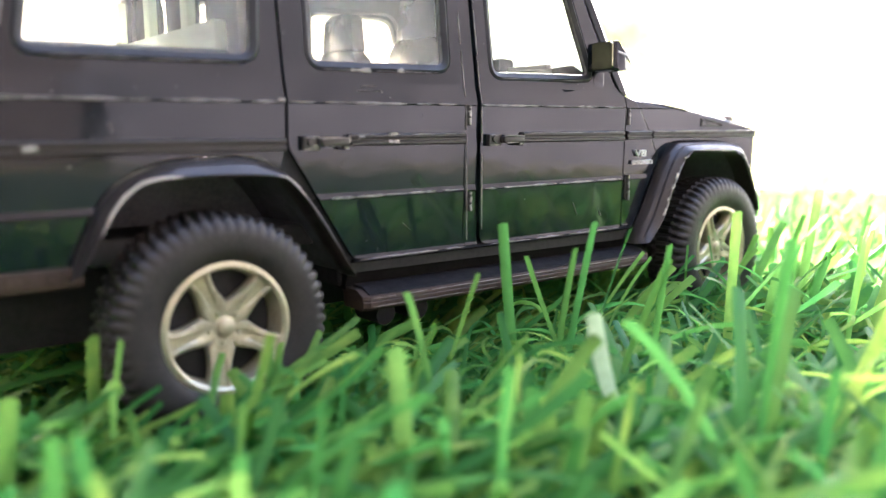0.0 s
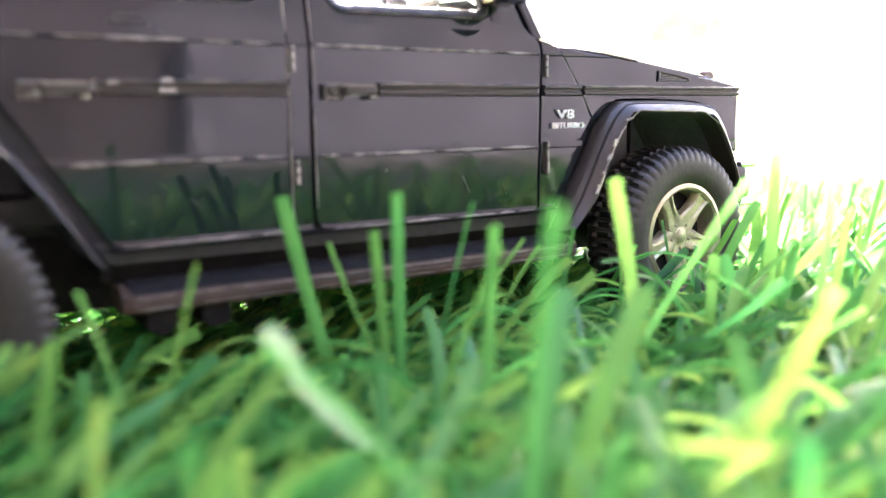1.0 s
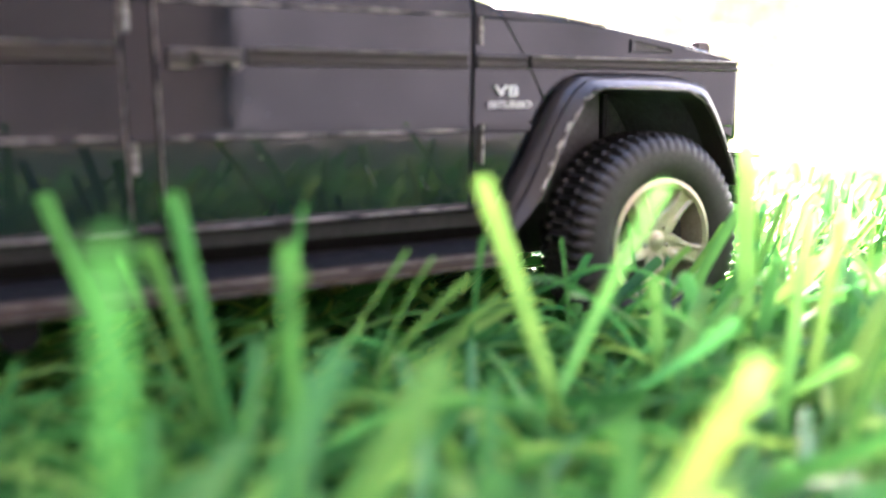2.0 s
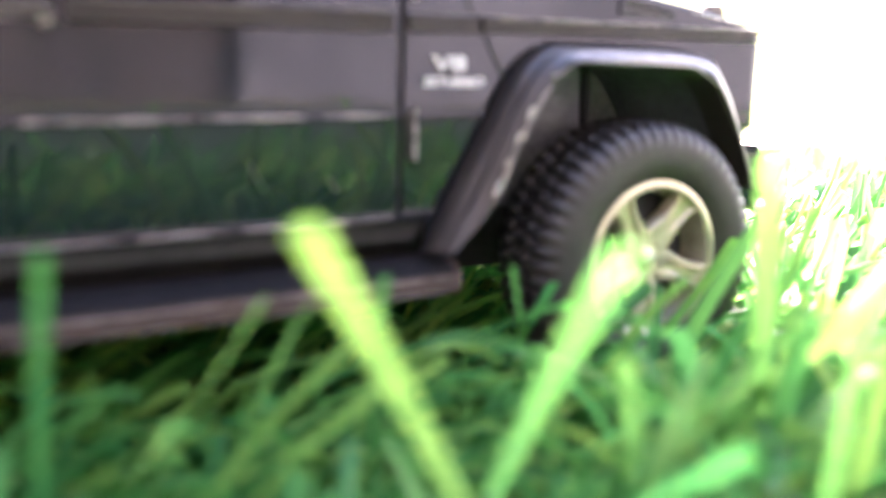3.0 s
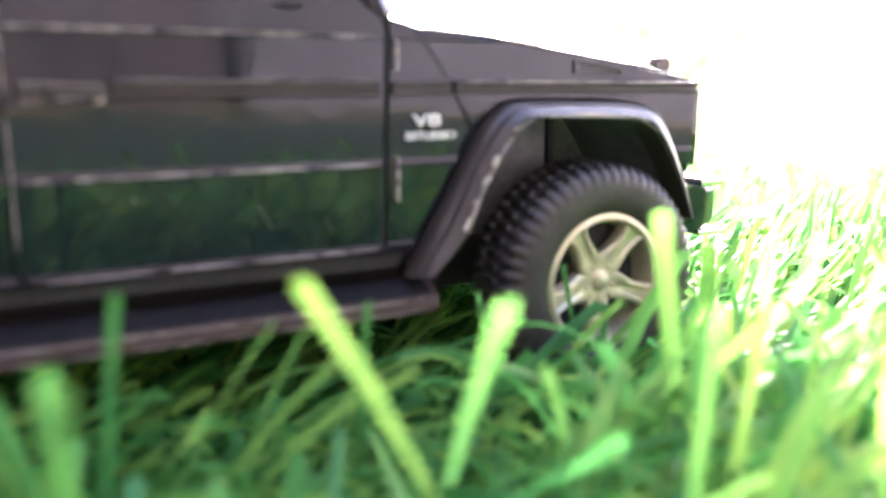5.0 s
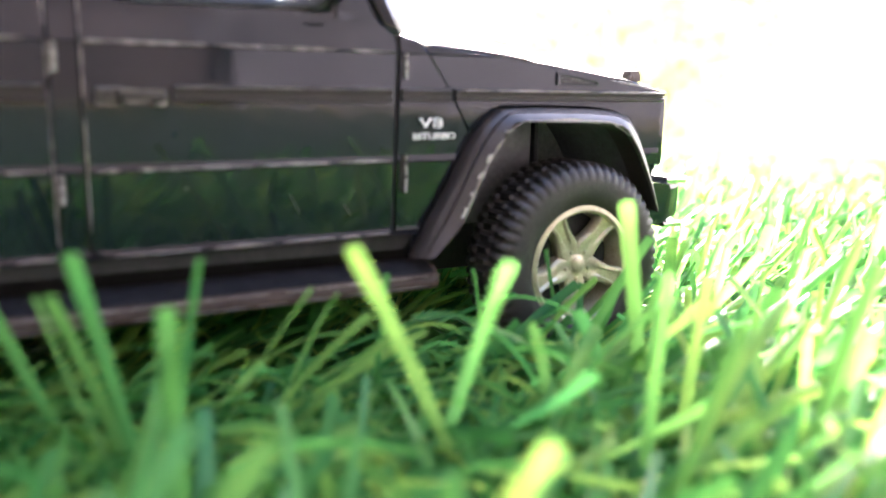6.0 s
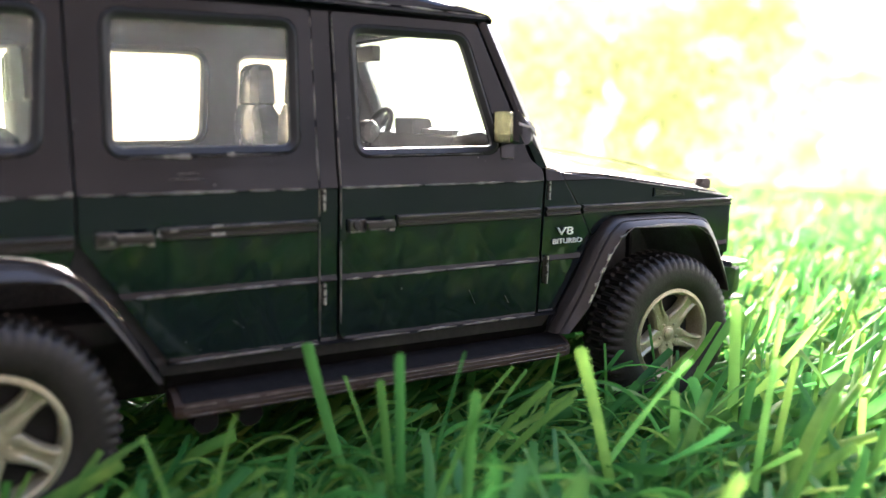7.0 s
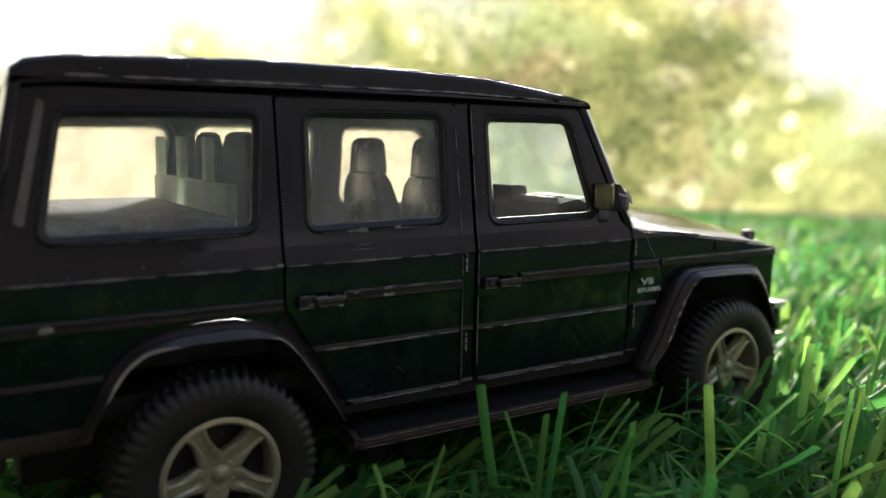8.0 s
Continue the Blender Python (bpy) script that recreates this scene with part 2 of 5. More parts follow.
def soften(bm, width, segments=2, angle=40):
    edges = [e for e in bm.edges if len(e.link_faces) == 2 and e.calc_face_angle() > radians(angle)]
    bmesh.ops.bevel(bm, geom=edges, offset=width, segments=segments, profile=0.6, affect="EDGES", clamp_overlap=True)
    return bm


def add_box(bm, x0, x1, y0, y1, z0, z1):
    v = [bm.verts.new((x, y, z)) for x in (x0, x1) for y in (y0, y1) for z in (z0, z1)]
    for f in ((0, 1, 3, 2), (4, 6, 7, 5), (0, 4, 5, 1), (2, 3, 7, 6), (0, 2, 6, 4), (1, 5, 7, 3)):
        bm.faces.new([v[i] for i in f])
    return v


def box(x0, x1, y0, y1, z0, z1, edge=0.01, segments=2):
    bm = bmesh.new()
    add_box(bm, x0, x1, y0, y1, z0, z1)
    bmesh.ops.recalc_face_normals(bm, faces=bm.faces)
    return soften(bm, edge, segments) if edge else bm


def loft(sections, closed=True, caps=True):
    """Skin over sections that hold equally many points."""
    bm = bmesh.new()
    rows = [[bm.verts.new(p) for p in sec] for sec in sections]
    for a, b in zip(rows, rows[1:]):
        k = len(a)
        for i in range(k if closed else k - 1):
            bm.faces.new((a[i], a[(i + 1) % k], b[(i + 1) % k], b[i]))
    if caps and closed:
        bm.faces.new(rows[0][::-1])
        bm.faces.new(rows[-1])
    bmesh.ops.recalc_face_normals(bm, faces=bm.faces)
    return bm


def lathe(profile, count, bm=None):
    """Turn (radius, y) points about the y axis, closed on itself."""
    bm = bm or bmesh.new()
    rows = []
    for i in range(count):
        a = 2 * math.pi * i / count
        rows.append([bm.verts.new((r * math.cos(a), y, r * math.sin(a))) for r, y in profile])
    for i in range(count):
        a, b = rows[i], rows[(i + 1) % count]
        for j in range(len(profile)):
            k = (j + 1) % len(profile)
            bm.faces.new((a[j], b[j], b[k], a[k]))
    return bm


def tube(points, radius, count=10):
    """A round bar along points."""
    secs = []
    pts = [Vector(p) for p in points]
    for i, p in enumerate(pts):
        way = (pts[min(i + 1, len(pts) - 1)] - pts[max(i - 1, 0)]).normalized()
        side = way.cross(Vector((0.13, 0.2, 0.97))).normalized()
        up = side.cross(way)
        secs.append([p + radius * (math.cos(t) * side + math.sin(t) * up) for t in (2 * math.pi * k / count for k in range(count))])
    return loft(secs)


def rounded(points, radius, steps=5):
    """A polygon with its corners rounded; radius may be one number or one a corner."""
    out = []
    k = len(points)
    for i in range(k):
        p, a, c = (Vector(points[j % k]) for j in (i, i - 1, i + 1))
        r = radius[i] if isinstance(radius, (list, tuple)) else radius
        if r <= 0:
            out.append(tuple(p))
            continue
        u, w = (a - p), (c - p)
        r = min(r, 0.45 * u.length, 0.45 * w.length)
        s, e = p + u.normalized() * r, p + w.normalized() * r
        for j in range(steps + 1):
            t = j / steps
            out.append(tuple((1 - t) ** 2 * s + 2 * t * (1 - t) * p + t * t * e))
    return out


# The car's side: how far in from its widest plane it lies at each height.
SIDE_Z = [0.30, 0.545, 0.549, 0.570, 0.788, 0.793, 0.814, 1.138, 1.143, 1.151, 1.22, 1.85]
SIDE_Y = [0.03, 0.012, 0.006, 0.011, 0.005, 0.000, 0.0055, -0.003, -0.0065, -0.0045, 0.012, 0.092]


def side_y(z):
    return float(np.interp(z, SIDE_Z, SIDE_Y))


def panel(outline, holes=(), thick=0.03, inset=0.0, edge=0.007, flat=None, segments=2):
    """A sheet in the plane of the car's side, with holes, following the side's profile."""
    bm = bmesh.new()
    for loop in (outline, *holes):
        vs = [bm.verts.new((x, 0, z)) for x, z in loop]
        for a, b in zip(vs, vs[1:] + vs[:1]):
            bm.edges.new((a, b))
    bmesh.ops.triangle_fill(bm, edges=bm.edges[:], use_beauty=True, normal=(0, -1, 0))
    if flat is None:
        for z in SIDE_Z[1:-1]:
            bmesh.ops.bisect_plane(bm, geom=bm.verts[:] + bm.edges[:] + bm.faces[:], plane_co=(0, 0, z), plane_no=(0, 0, 1), dist=1e-5)
    for f in bm.faces:
        if f.normal.y > 0:
            f.normal_flip()
    back = bmesh.ops.extrude_face_region(bm, geom=bm.faces[:])
    moved = {g for g in back["geom"] if isinstance(g, bmesh.types.BMVert)}
    for v in bm.verts:
        v.co.y = (side_y(v.co.z) if flat is None else flat) + inset + (thick if v in moved else 0.0)
    bmesh.ops.recalc_face_normals(bm, faces=bm.faces)
    if edge:
        soften(bm, edge, segments, 60)
    return bm


def ring_between(outer, inner, y0, y1, follow=True):
    """A frame between two outlines with equally many points."""
    secs = []
    for (xo, zo), (xi, zi) in zip(outer, inner):
        o, i = (side_y(zo), side_y(zi)) if follow else (0, 0)
        xm, zm, m = (xo + xi) / 2, (zo + zi) / 2, (o + i) / 2
        secs.append([(xo, o + y0 + 0.014, zo), (xm, m + y0, zm), (xi, i + y0 + 0.012, zi), (xi, i + y1, zi), (xo, o + y1, zo)])
    return loft(secs + secs[:1], True, False)


def grown(points, d):
    """An outline moved outwards by d (counter-clockwise or clockwise alike)."""
    k = len(points)
    area = sum(points[i][0] * points[(i + 1) % k][1] - points[(i + 1) % k][0] * points[i][1] for i in range(k))
    out = []
    for i in range(k):
        a, p, c = (Vector(points[j % k]) for j in (i - 1, i, i + 1))
        way = (c - a).normalized()
        out.append(tuple(p + Vector((way.y, -way.x)) * (d if area > 0 else -d)))
    return out


# ---- toy off-road car ----
car = thing("toy_car", "black die-cast toy off-road car with chipped paint standing on turf", "toy car")
QUARTER_GLASS = rounded([(-0.525, 1.29), (0.195, 1.295), (0.232, 1.712), (-0.447, 1.700)], 0.045)
REAR_GLASS = rounded([(0.425, 1.285), (1.035, 1.293), (1.047, 1.724), (0.437, 1.717)], 0.04)
FRONT_GLASS = rounded([(1.298, 1.276), (1.905, 1.284), (1.768, 1.717), (1.298, 1.719)], 0.04)
R_ARCH_OUT = [(-0.445, 0.60), (-0.335, 0.832), (-0.182, 0.932), (0.0, 0.955), (0.14, 0.952), (0.274, 0.897), (0.411, 0.746), (0.545, 0.50)]
R_ARCH_IN = [(-0.425, 0.625), (-0.350, 0.757), (-0.272, 0.856), (-0.154, 0.897), (0.195, 0.893), (0.292, 0.848), (0.402, 0.70), (0.515, 0.52)]
F_ARCH_OUT = [(2.200, 0.470), (2.338, 0.701), (2.436, 0.875), (2.500, 0.944), (2.590, 0.970), (3.030, 0.958), (3.137, 0.896), (3.215, 0.74), (3.265, 0.57)]
F_ARCH_IN = [(2.245, 0.480), (2.352, 0.590), (2.420, 0.738), (2.516, 0.876), (2.585, 0.925), (2.972, 0.916), (3.078, 0.859), (3.178, 0.70), (3.232, 0.575)]


def smooth_path(points, count):
    """Even steps along a rounded way through the points."""
    pts = [Vector(p) for p in points]
    fine = []
    for i in range(len(pts) - 1):
        p0, p1, p2, p3 = pts[max(i - 1, 0)], pts[i], pts[i + 1], pts[min(i + 2, len(pts) - 1)]
        for j in range(8):
            t = j / 8
            fine.append(0.5 * (2 * p1 + (p2 - p0) * t + (2 * p0 - 5 * p1 + 4 * p2 - p3) * t * t + (3 * p1 - p0 - 3 * p2 + p3) * t ** 3))
    fine.append(pts[-1])
    run = [0.0]
    for a, b in zip(fine, fine[1:]):
        run.append(run[-1] + (b - a).length)
    out = []
    for k in range(count):
        s = run[-1] * k / (count - 1)
        out.append((float(np.interp(s, run, [p[0] for p in fine])), float(np.interp(s, run, [p[1] for p in fine]))))
    return out


def flare(outer, inner):
    """A wheel-arch flare: out from the body, over a rounded lip, and back into the well."""
    secs = []
    for (xo, zo), (xi, zi) in zip(smooth_path(outer, 40), smooth_path(inner, 40)):
        ways = ((0.0, 0.02), (0.0, -0.016), (0.08, -0.036), (0.30, -0.052), (0.35, -0.050), (0.40, -0.062), (0.82, -0.086), (0.94, -0.089), (1.0, -0.088), (1.12, -0.080), (1.10, 0.02), (0.45, 0.05))
        secs.append([(xo + (xi - xo) * q, y, zo + (zi - zo) * q) for q, y in ways])
    return loft(secs)


def wheel_well(inner, y1):
    secs = []
    pts = smooth_path(inner, 24)
    for y, g in ((-0.07, 1.0), (y1, 1.0), (y1 + 0.02, 0.9), (y1 + 0.02, 0.05)):
        cx, cz = (pts[0][0] + pts[-1][0]) / 2, 0.45
        secs.append([(cx + (x - cx) * g, y, cz + (z - cz) * g) for x, z in pts])
    return loft(secs, False, False)


def chip(points, y, name_parent, rag=1.0, mat=CHIP):
    """A flake of bare metal on the paint; points are x, z corners."""
    bm = bmesh.new()
    rng = random.Random(int(points[0][0] * 977 + points[0][1] * 331))
    k = len(points)
    ring = []
    for i in range(k):
        a, b = Vector(points[i]), Vector(points[(i + 1) % k])
        for j in range(3):
            p = a + (b - a) * (j / 3)
            ring.append((p[0] + rag * rng.uniform(-0.004, 0.004), p[1] + rag * rng.uniform(-0.003, 0.003)))
    front = [bm.verts.new((x, y - 0.002, z)) for x, z in ring]
    back = [bm.verts.new((x, y + 0.004, z)) for x, z in ring]
    bm.faces.new(front)
    for i in range(len(ring)):
        j = (i + 1) % len(ring)
        bm.faces.new((front[i], front[j], back[j], back[i]))
    bmesh.ops.recalc_face_normals(bm, faces=bm.faces)
    return part("paint_chip", bm, mat, name_parent, "bare metal paint chip")


def strip_bar(x0, x1, z0, z1, parent, y=-0.022):
    """Rubbing strip: a bar with two ridges and a groove between them."""
    h = z1 - z0
    prof = [(0.01, z0), (y + 0.008, z0), (y, z0 + 0.12 * h), (y, z0 + 0.3 * h), (y + 0.008, z0 + 0.42 * h), (y + 0.008, z0 + 0.58 * h), (y, z0 + 0.7 * h), (y, z0 + 0.88 * h), (y + 0.008, z1), (0.01, z1)]
    return part("trim_strip", loft([[(x, yy, zz) for yy, zz in prof] for x in (x0, x0 + 0.004, x1 - 0.004, x1)]), TRIM, parent, "black ridged rubbing strip", angle=25)


def door_handle(x, z, parent):
    """Pull handle with its button and two feet."""
    bm = box(x + 0.05, x + 0.17, -0.052, -0.034, z - 0.018, z + 0.012, 0.006)
    add_box(bm, x + 0.145, x + 0.170, -0.04, 0.0, z - 0.03, z + 0.012)
    add_box(bm, x + 0.05, x + 0.075, -0.04, 0.0, z - 0.018, z + 0.010)
    add_box(bm, x - 0.01, x + 0.06, -0.024, 0.0, z - 0.03, z + 0.02)
    bmesh.ops.recalc_face_normals(bm, faces=bm.faces)
    h = part("door_handle", soften(bm, 0.003, 1), TRIM, parent, "black pull handle with worn grey edges")
    bm = lathe([(0.001, -0.034), (0.014, -0.034), (0.017, -0.028), (0.017, -0.01), (0.001, -0.01)], 14)
    bmesh.ops.translate(bm, vec=(x + 0.02, 0, z), verts=bm.verts)
    bmesh.ops.recalc_face_normals(bm, faces=bm.faces)
    part("button", bm, TRIM, parent)
    return h


def hinge(x, z, parent, y=-0.004, tall=0.085):
    """Barrel hinge with three knuckles and its leaf."""
    bm = bmesh.new()
    for k in range(3):
        z0 = z - tall / 2 + k * tall / 3
        r = 0.009 if k != 1 else 0.0105
        rows = [[bm.verts.new((x + r * math.cos(a), y + r * math.sin(a), zz)) for a in (2 * math.pi * i / 10 for i in range(10))] for zz in (z0 + 0.002, z0 + tall / 3 - 0.002)]
        for i in range(10):
            bm.faces.new((rows[0][i], rows[0][(i + 1) % 10], rows[1][(i + 1) % 10], rows[1][i]))
        bm.faces.new(rows[0])
        bm.faces.new(rows[1])
    add_box(bm, x - 0.016, x, y + 0.002, y + 0.01, z - tall * 0.42, z + tall * 0.42)
    bmesh.ops.recalc_face_normals(bm, faces=bm.faces)
    return part("hinge", bm, TRIM, parent, "black barrel hinge with worn edges")


def window_set(glass, parent, mat=GLASS):
    part("gasket", ring_between(grown(glass, 0.036), grown(glass, -0.006), -0.007, 0.03), GASKET, parent, "black rubber window seal", angle=50)
    pane = sheet("window_pane", panel(grown(glass, 0.006), (), 0.016, 0.016, 0), GLASS_MILKY if FLIP[0] else mat, parent, "scuffed clear plastic pane")
    pane.visible_shadow = False
    if not FLIP[0]:
        part("pane_rim_glint", ring_between(grown(glass, -0.003), grown(glass, -0.0095), 0.004, 0.014), GLASS_RIM, pane, angle=50)


# The pale tone holds both rubbed paint and the highlights along edges.
WORN_GLINT = surface("rubbed_glint_edge", (0.05, 0.043, 0.038), (0.20, 0.178, 0.158), (0.3, 0.5), metal=0.0, grain=50, stains=12, relief=0.2)


def worn_glint_edge(points, parent, thick=0.007, lift=0.002, seed=1, mat=None):
    """Rubbed paint plus painted highlight along an edge: a broken ribbon of uneven width; points are x, y, z."""
    r = random.Random(seed)
    bm = bmesh.new()
    pts = [Vector(p) for p in points]
    run = sum((b - a).length for a, b in zip(pts, pts[1:]))

    def spot(s):
        for a, b in zip(pts, pts[1:]):
            d = (b - a).length
            if s <= d or b is pts[-1]:
                return a + (b - a) * min(1.0, s / d), (b - a).normalized()
            s -= d

    s = r.uniform(0, 0.02)
    while s < run - 0.02:
        e = min(run, s + r.uniform(0.06, 0.45))
        k = max(3, int((e - s) / 0.025))
        rows = []
        for i in range(k + 1):
            p, way = spot(s + (e - s) * i / k)
            up = Vector((0, -1, 0)).cross(way)
            w = thick * r.uniform(0.25, 1.0) * min(1.0, 0.2 + i * 0.6, 0.2 + (k - i) * 0.6) / 2
            rows.append([bm.verts.new(p + up * w * q + Vector((0, -lift if abs(q) < 1 else 0.003, 0))) for q in (-1, -0.6, 0.6, 1)])
        for a, b in zip(rows, rows[1:]):
            for i in range(3):
                bm.faces.new((a[i], a[i + 1], b[i + 1], b[i]))
        s = e + r.uniform(0.0, 0.05)
    bmesh.ops.recalc_face_normals(bm, faces=bm.faces)
    return part("worn_glint_edge", bm, mat or WORN_GLINT, parent, "pale edge of rubbed paint with a painted highlight")


def build_side(far):
    FLIP[0] = far
    # the far side is seen from within, where its openings are wider
    quarter_glass, rear_glass, front_glass = ([(x, z if z < 1.5 else 1.5 + 0.78 * (z - 1.5)) for x, z in grown(g, 0.035)] if far else g for g in (QUARTER_GLASS, REAR_GLASS, FRONT_GLASS))
    # inner shell behind the doors
    shell = [(-0.68, 0.62), (-0.44, 0.62)] + [(x, z + 0.012) for x, z in smooth_path(R_ARCH_OUT, 14)][1:-1] + [(0.56, 0.50), (2.19, 0.49)] + \
            [(x, z + 0.012) for x, z in smooth_path(F_ARCH_OUT, 14)][1:-1] + [(3.27, 0.75), (3.27, 1.01), (2.30, 1.14), (2.13, 1.20), (1.86, 1.79), (-0.57, 1.80), (-0.68, 1.2)]
    sheet("side_frame", panel(shell, [grown(g, 0.03) for g in (quarter_glass, rear_glass, front_glass)], 0.03, 0.024, 0), DARK, car)
    # quarter panel
    arch = [(x, z + 0.006) for x, z in smooth_path(R_ARCH_OUT, 22)]
    arch = [p for p in arch if p[0] < 0.27][::-1]
    outline = [(-0.695, 0.605), (-0.70, 1.2), (-0.594, 1.80), (0.300, 1.79), (0.298, 0.985), (0.276, 0.91)] + arch[:-1] + [(-0.44, 0.612)]
    quarter = sheet("quarter_panel", panel(outline, [grown(quarter_glass, 0.028)], 0.022), PAINT, car, "gloss black rear side panel, chipped")
    window_set(quarter_glass, quarter)
    strip_bar(-0.69, 0.292, 0.972, 1.018, quarter)
    if not far:
        worn_glint_edge([(-0.69, -0.0092, 1.1435), (0.295, -0.0092, 1.1435)], quarter, 0.012, seed=2)
        worn_glint_edge([(-0.46, 0.010, 1.270), (0.2, 0.010, 1.272)], quarter, 0.005, seed=3)
    sheet("fuel_flap", panel(rounded([(-0.600, 0.79), (-0.452, 0.785), (-0.447, 0.928), (-0.592, 0.936)], 0.03), (), 0.012, -0.006, 0.004), PAINT, quarter)
    bar = rounded([(-0.606, 1.345), (-0.575, 1.335), (-0.487, 1.74), (-0.511, 1.755)], 0.012, 4)
    sheet("vent_trim", panel(bar, (), 0.03, -0.012, 0.005), VENT, quarter, "dusty vertical vent trim")
    # rear door
    outline = rounded([(0.310, 1.785), (1.126, 1.785), (1.120, 0.556), (0.574, 0.556), (0.310, 0.984)], [0.02, 0.03, 0.02, 0.03, 0.02])
    door = sheet("rear_door", panel(outline, [grown(rear_glass, 0.028)], 0.022, -0.002), PAINT, car, "gloss black rear door with chipped edges")
    window_set(rear_glass, door)
    strip_bar(0.56, 1.110, 0.985, 1.030, door)
    door_handle(0.365, 1.003, door)
    if not far:
        worn_glint_edge([(0.315, -0.0092, 1.1435), (1.12, -0.0092, 1.1435)], door, 0.013, seed=4)
        worn_glint_edge([(0.46, -0.0025, 0.794), (1.12, -0.0025, 0.798)], door, 0.013, seed=5)
        worn_glint_edge([(0.58, 0.0035, 0.551), (1.12, 0.0035, 0.555)], door, 0.014, seed=6)
        worn_glint_edge([(0.56, -0.024, 1.026), (1.11, -0.024, 1.026)], door, 0.005, seed=7)
        worn_glint_edge([(1.121, -0.006, 0.58), (1.123, -0.0075, 1.14), (1.124, 0.008, 1.22), (1.124, 0.078, 1.76)], door, 0.008, seed=8)
        worn_glint_edge([(0.46, 0.010, 1.262), (1.0, 0.010, 1.268)], door, 0.004, seed=9)
    hinge(1.140, 1.10, door)
    hinge(1.140, 0.745, door)
    # centre pillar
    sheet("pillar", panel([(1.131, 0.556), (1.198, 0.556), (1.204, 1.785), (1.133, 1.785)], (), 0.02, 0.010, 0.004), PAINT, car)
    # front door
    outline = rounded([(1.206, 1.785), (1.835, 1.780), (2.075, 1.235), (2.138, 1.19), (2.128, 0.556), (1.203, 0.556)], [0.02, 0.02, 0.03, 0.02, 0.02, 0.05])
    door = sheet("front_door", panel(outline, [grown(front_glass, 0.028)], 0.022, -0.002), PAINT, car, "gloss black front door with worn edges")
    window_set(front_glass, door, GLASS_CLEAR)
    strip_bar(1.44, 2.118, 0.985, 1.030, door)
    door_handle(1.245, 1.003, door)
    if not far:
        worn_glint_edge([(1.21, -0.0092, 1.1435), (2.125, -0.0092, 1.1435)], door, 0.013, seed=14)
        worn_glint_edge([(1.21, -0.0025, 0.794), (2.12, -0.0025, 0.798)], door, 0.013, seed=15)
        worn_glint_edge([(1.25, 0.0035, 0.551), (2.12, 0.0035, 0.555)], door, 0.014, seed=16)
        worn_glint_edge([(1.44, -0.024, 1.026), (2.115, -0.024, 1.026)], door, 0.005, seed=17)
        worn_glint_edge([(1.206, -0.004, 0.62), (1.208, -0.0075, 1.14), (1.209, 0.008, 1.22), (1.209, 0.078, 1.76)], door, 0.008, seed=18)
        worn_glint_edge([(1.32, 0.010, 1.258), (1.88, 0.010, 1.262)], door, 0.004, seed=19)
    hinge(2.176, 1.10, door, 0.008)
    hinge(2.178, 0.752, door, 0.008, 0.13)
    # mirror
    bm = loft([[(x, y, z) for x, z in rounded([(1.872 - d, 1.305), (1.985 + d, 1.303), (1.988 + d, 1.375), (1.960 + d, 1.400), (1.872 - d, 1.438)], 0.014, 4)] for y, d in ((0.024, -0.020), (-0.020, -0.012), (-0.032, -0.002), (-0.120, -0.002), (-0.140, -0.010), (-0.150, -0.030))])
    housing = part("wing_mirror", bm, PAINT, car, "black wing mirror with chrome-worn shell")
    part("mirror_glass", loft([[(1.870 + d, y, z) for y, z in rounded([(-0.142, 1.311), (-0.024, 1.311), (-0.024, 1.430), (-0.142, 1.430)], 0.015, 4)] for d in (-0.004, 0.006)]), MIRROR, housing, "mirror face with a painted yellow-green reflection")
    part("shell_edge", loft([[(x, y, z) for y, z in ((-0.128, 1.405 - k), (-0.146, 1.396 - k), (-0.152, 1.37 - k), (-0.147, 1.365 - k))] for x, k in ((1.90, -0.012), (1.955, 0.0), (1.985, 0.03))]), CHIP, housing, "pale worn corner of the shell")
    part("mirror_foot", box(1.925, 1.995, 0.012, 0.035, 1.19, 1.315, 0.006), PAINT, housing)
    # windscreen pillar
    secs = []
    for t in (0.0, 0.33, 0.66, 1.0):
        x, z = 1.868 + (2.150 - 1.868) * t, 1.805 + (1.195 - 1.805) * t
        y = side_y(z)
        secs.append([(x - 0.034, y + 0.0, z), (x + 0.005, y - 0.004, z + 0.004), (x + 0.040, y + 0.02, z + 0.01), (x + 0.040, y + 0.10, z + 0.012), (x - 0.03, y + 0.10, z)])
    part("windscreen_pillar", soften(loft(secs), 0.006), PAINT, car)
    # scuttle panel with the badge
    outline = [(2.150, 0.560), (2.160, 1.196), (2.235, 1.178), (2.352, 1.012), (2.425, 0.885)] + [(2.405, 0.85), (2.33, 0.715), (2.240, 0.56)]
    cowl = sheet("scuttle_panel", panel(outline, (), 0.022, 0.010, 0.003), PAINT, car, "gloss black panel with silver lettering")
    strip_bar(2.160, 2.345, 0.988, 1.030, cowl, -0.010)
    # front wing
    arch = [p for p in smooth_path(F_ARCH_OUT, 24) if p[0] > 2.42]
    outline = [(2.239, 1.176), (2.357, 1.010), (2.431, 0.885)] + [(x, z + 0.006) for x, z in arch if z > 0.74] + [(3.307, 0.75), (3.312, 1.030), (3.2, 1.054), (2.8, 1.108)]
    wing = sheet("front_wing", panel(outline, (), 0.022, 0.010, 0.003), PAINT, car, "gloss black front wing")
    strip_bar(2.362, 3.300, 0.992, 1.030, wing, -0.010)
    if not far:
        worn_glint_edge([(2.37, 0.012, 1.156), (2.8, 0.012, 1.104), (3.2, 0.010, 1.050), (3.32, 0.010, 1.03)], wing, 0.011, seed=21, mat=CHIP)
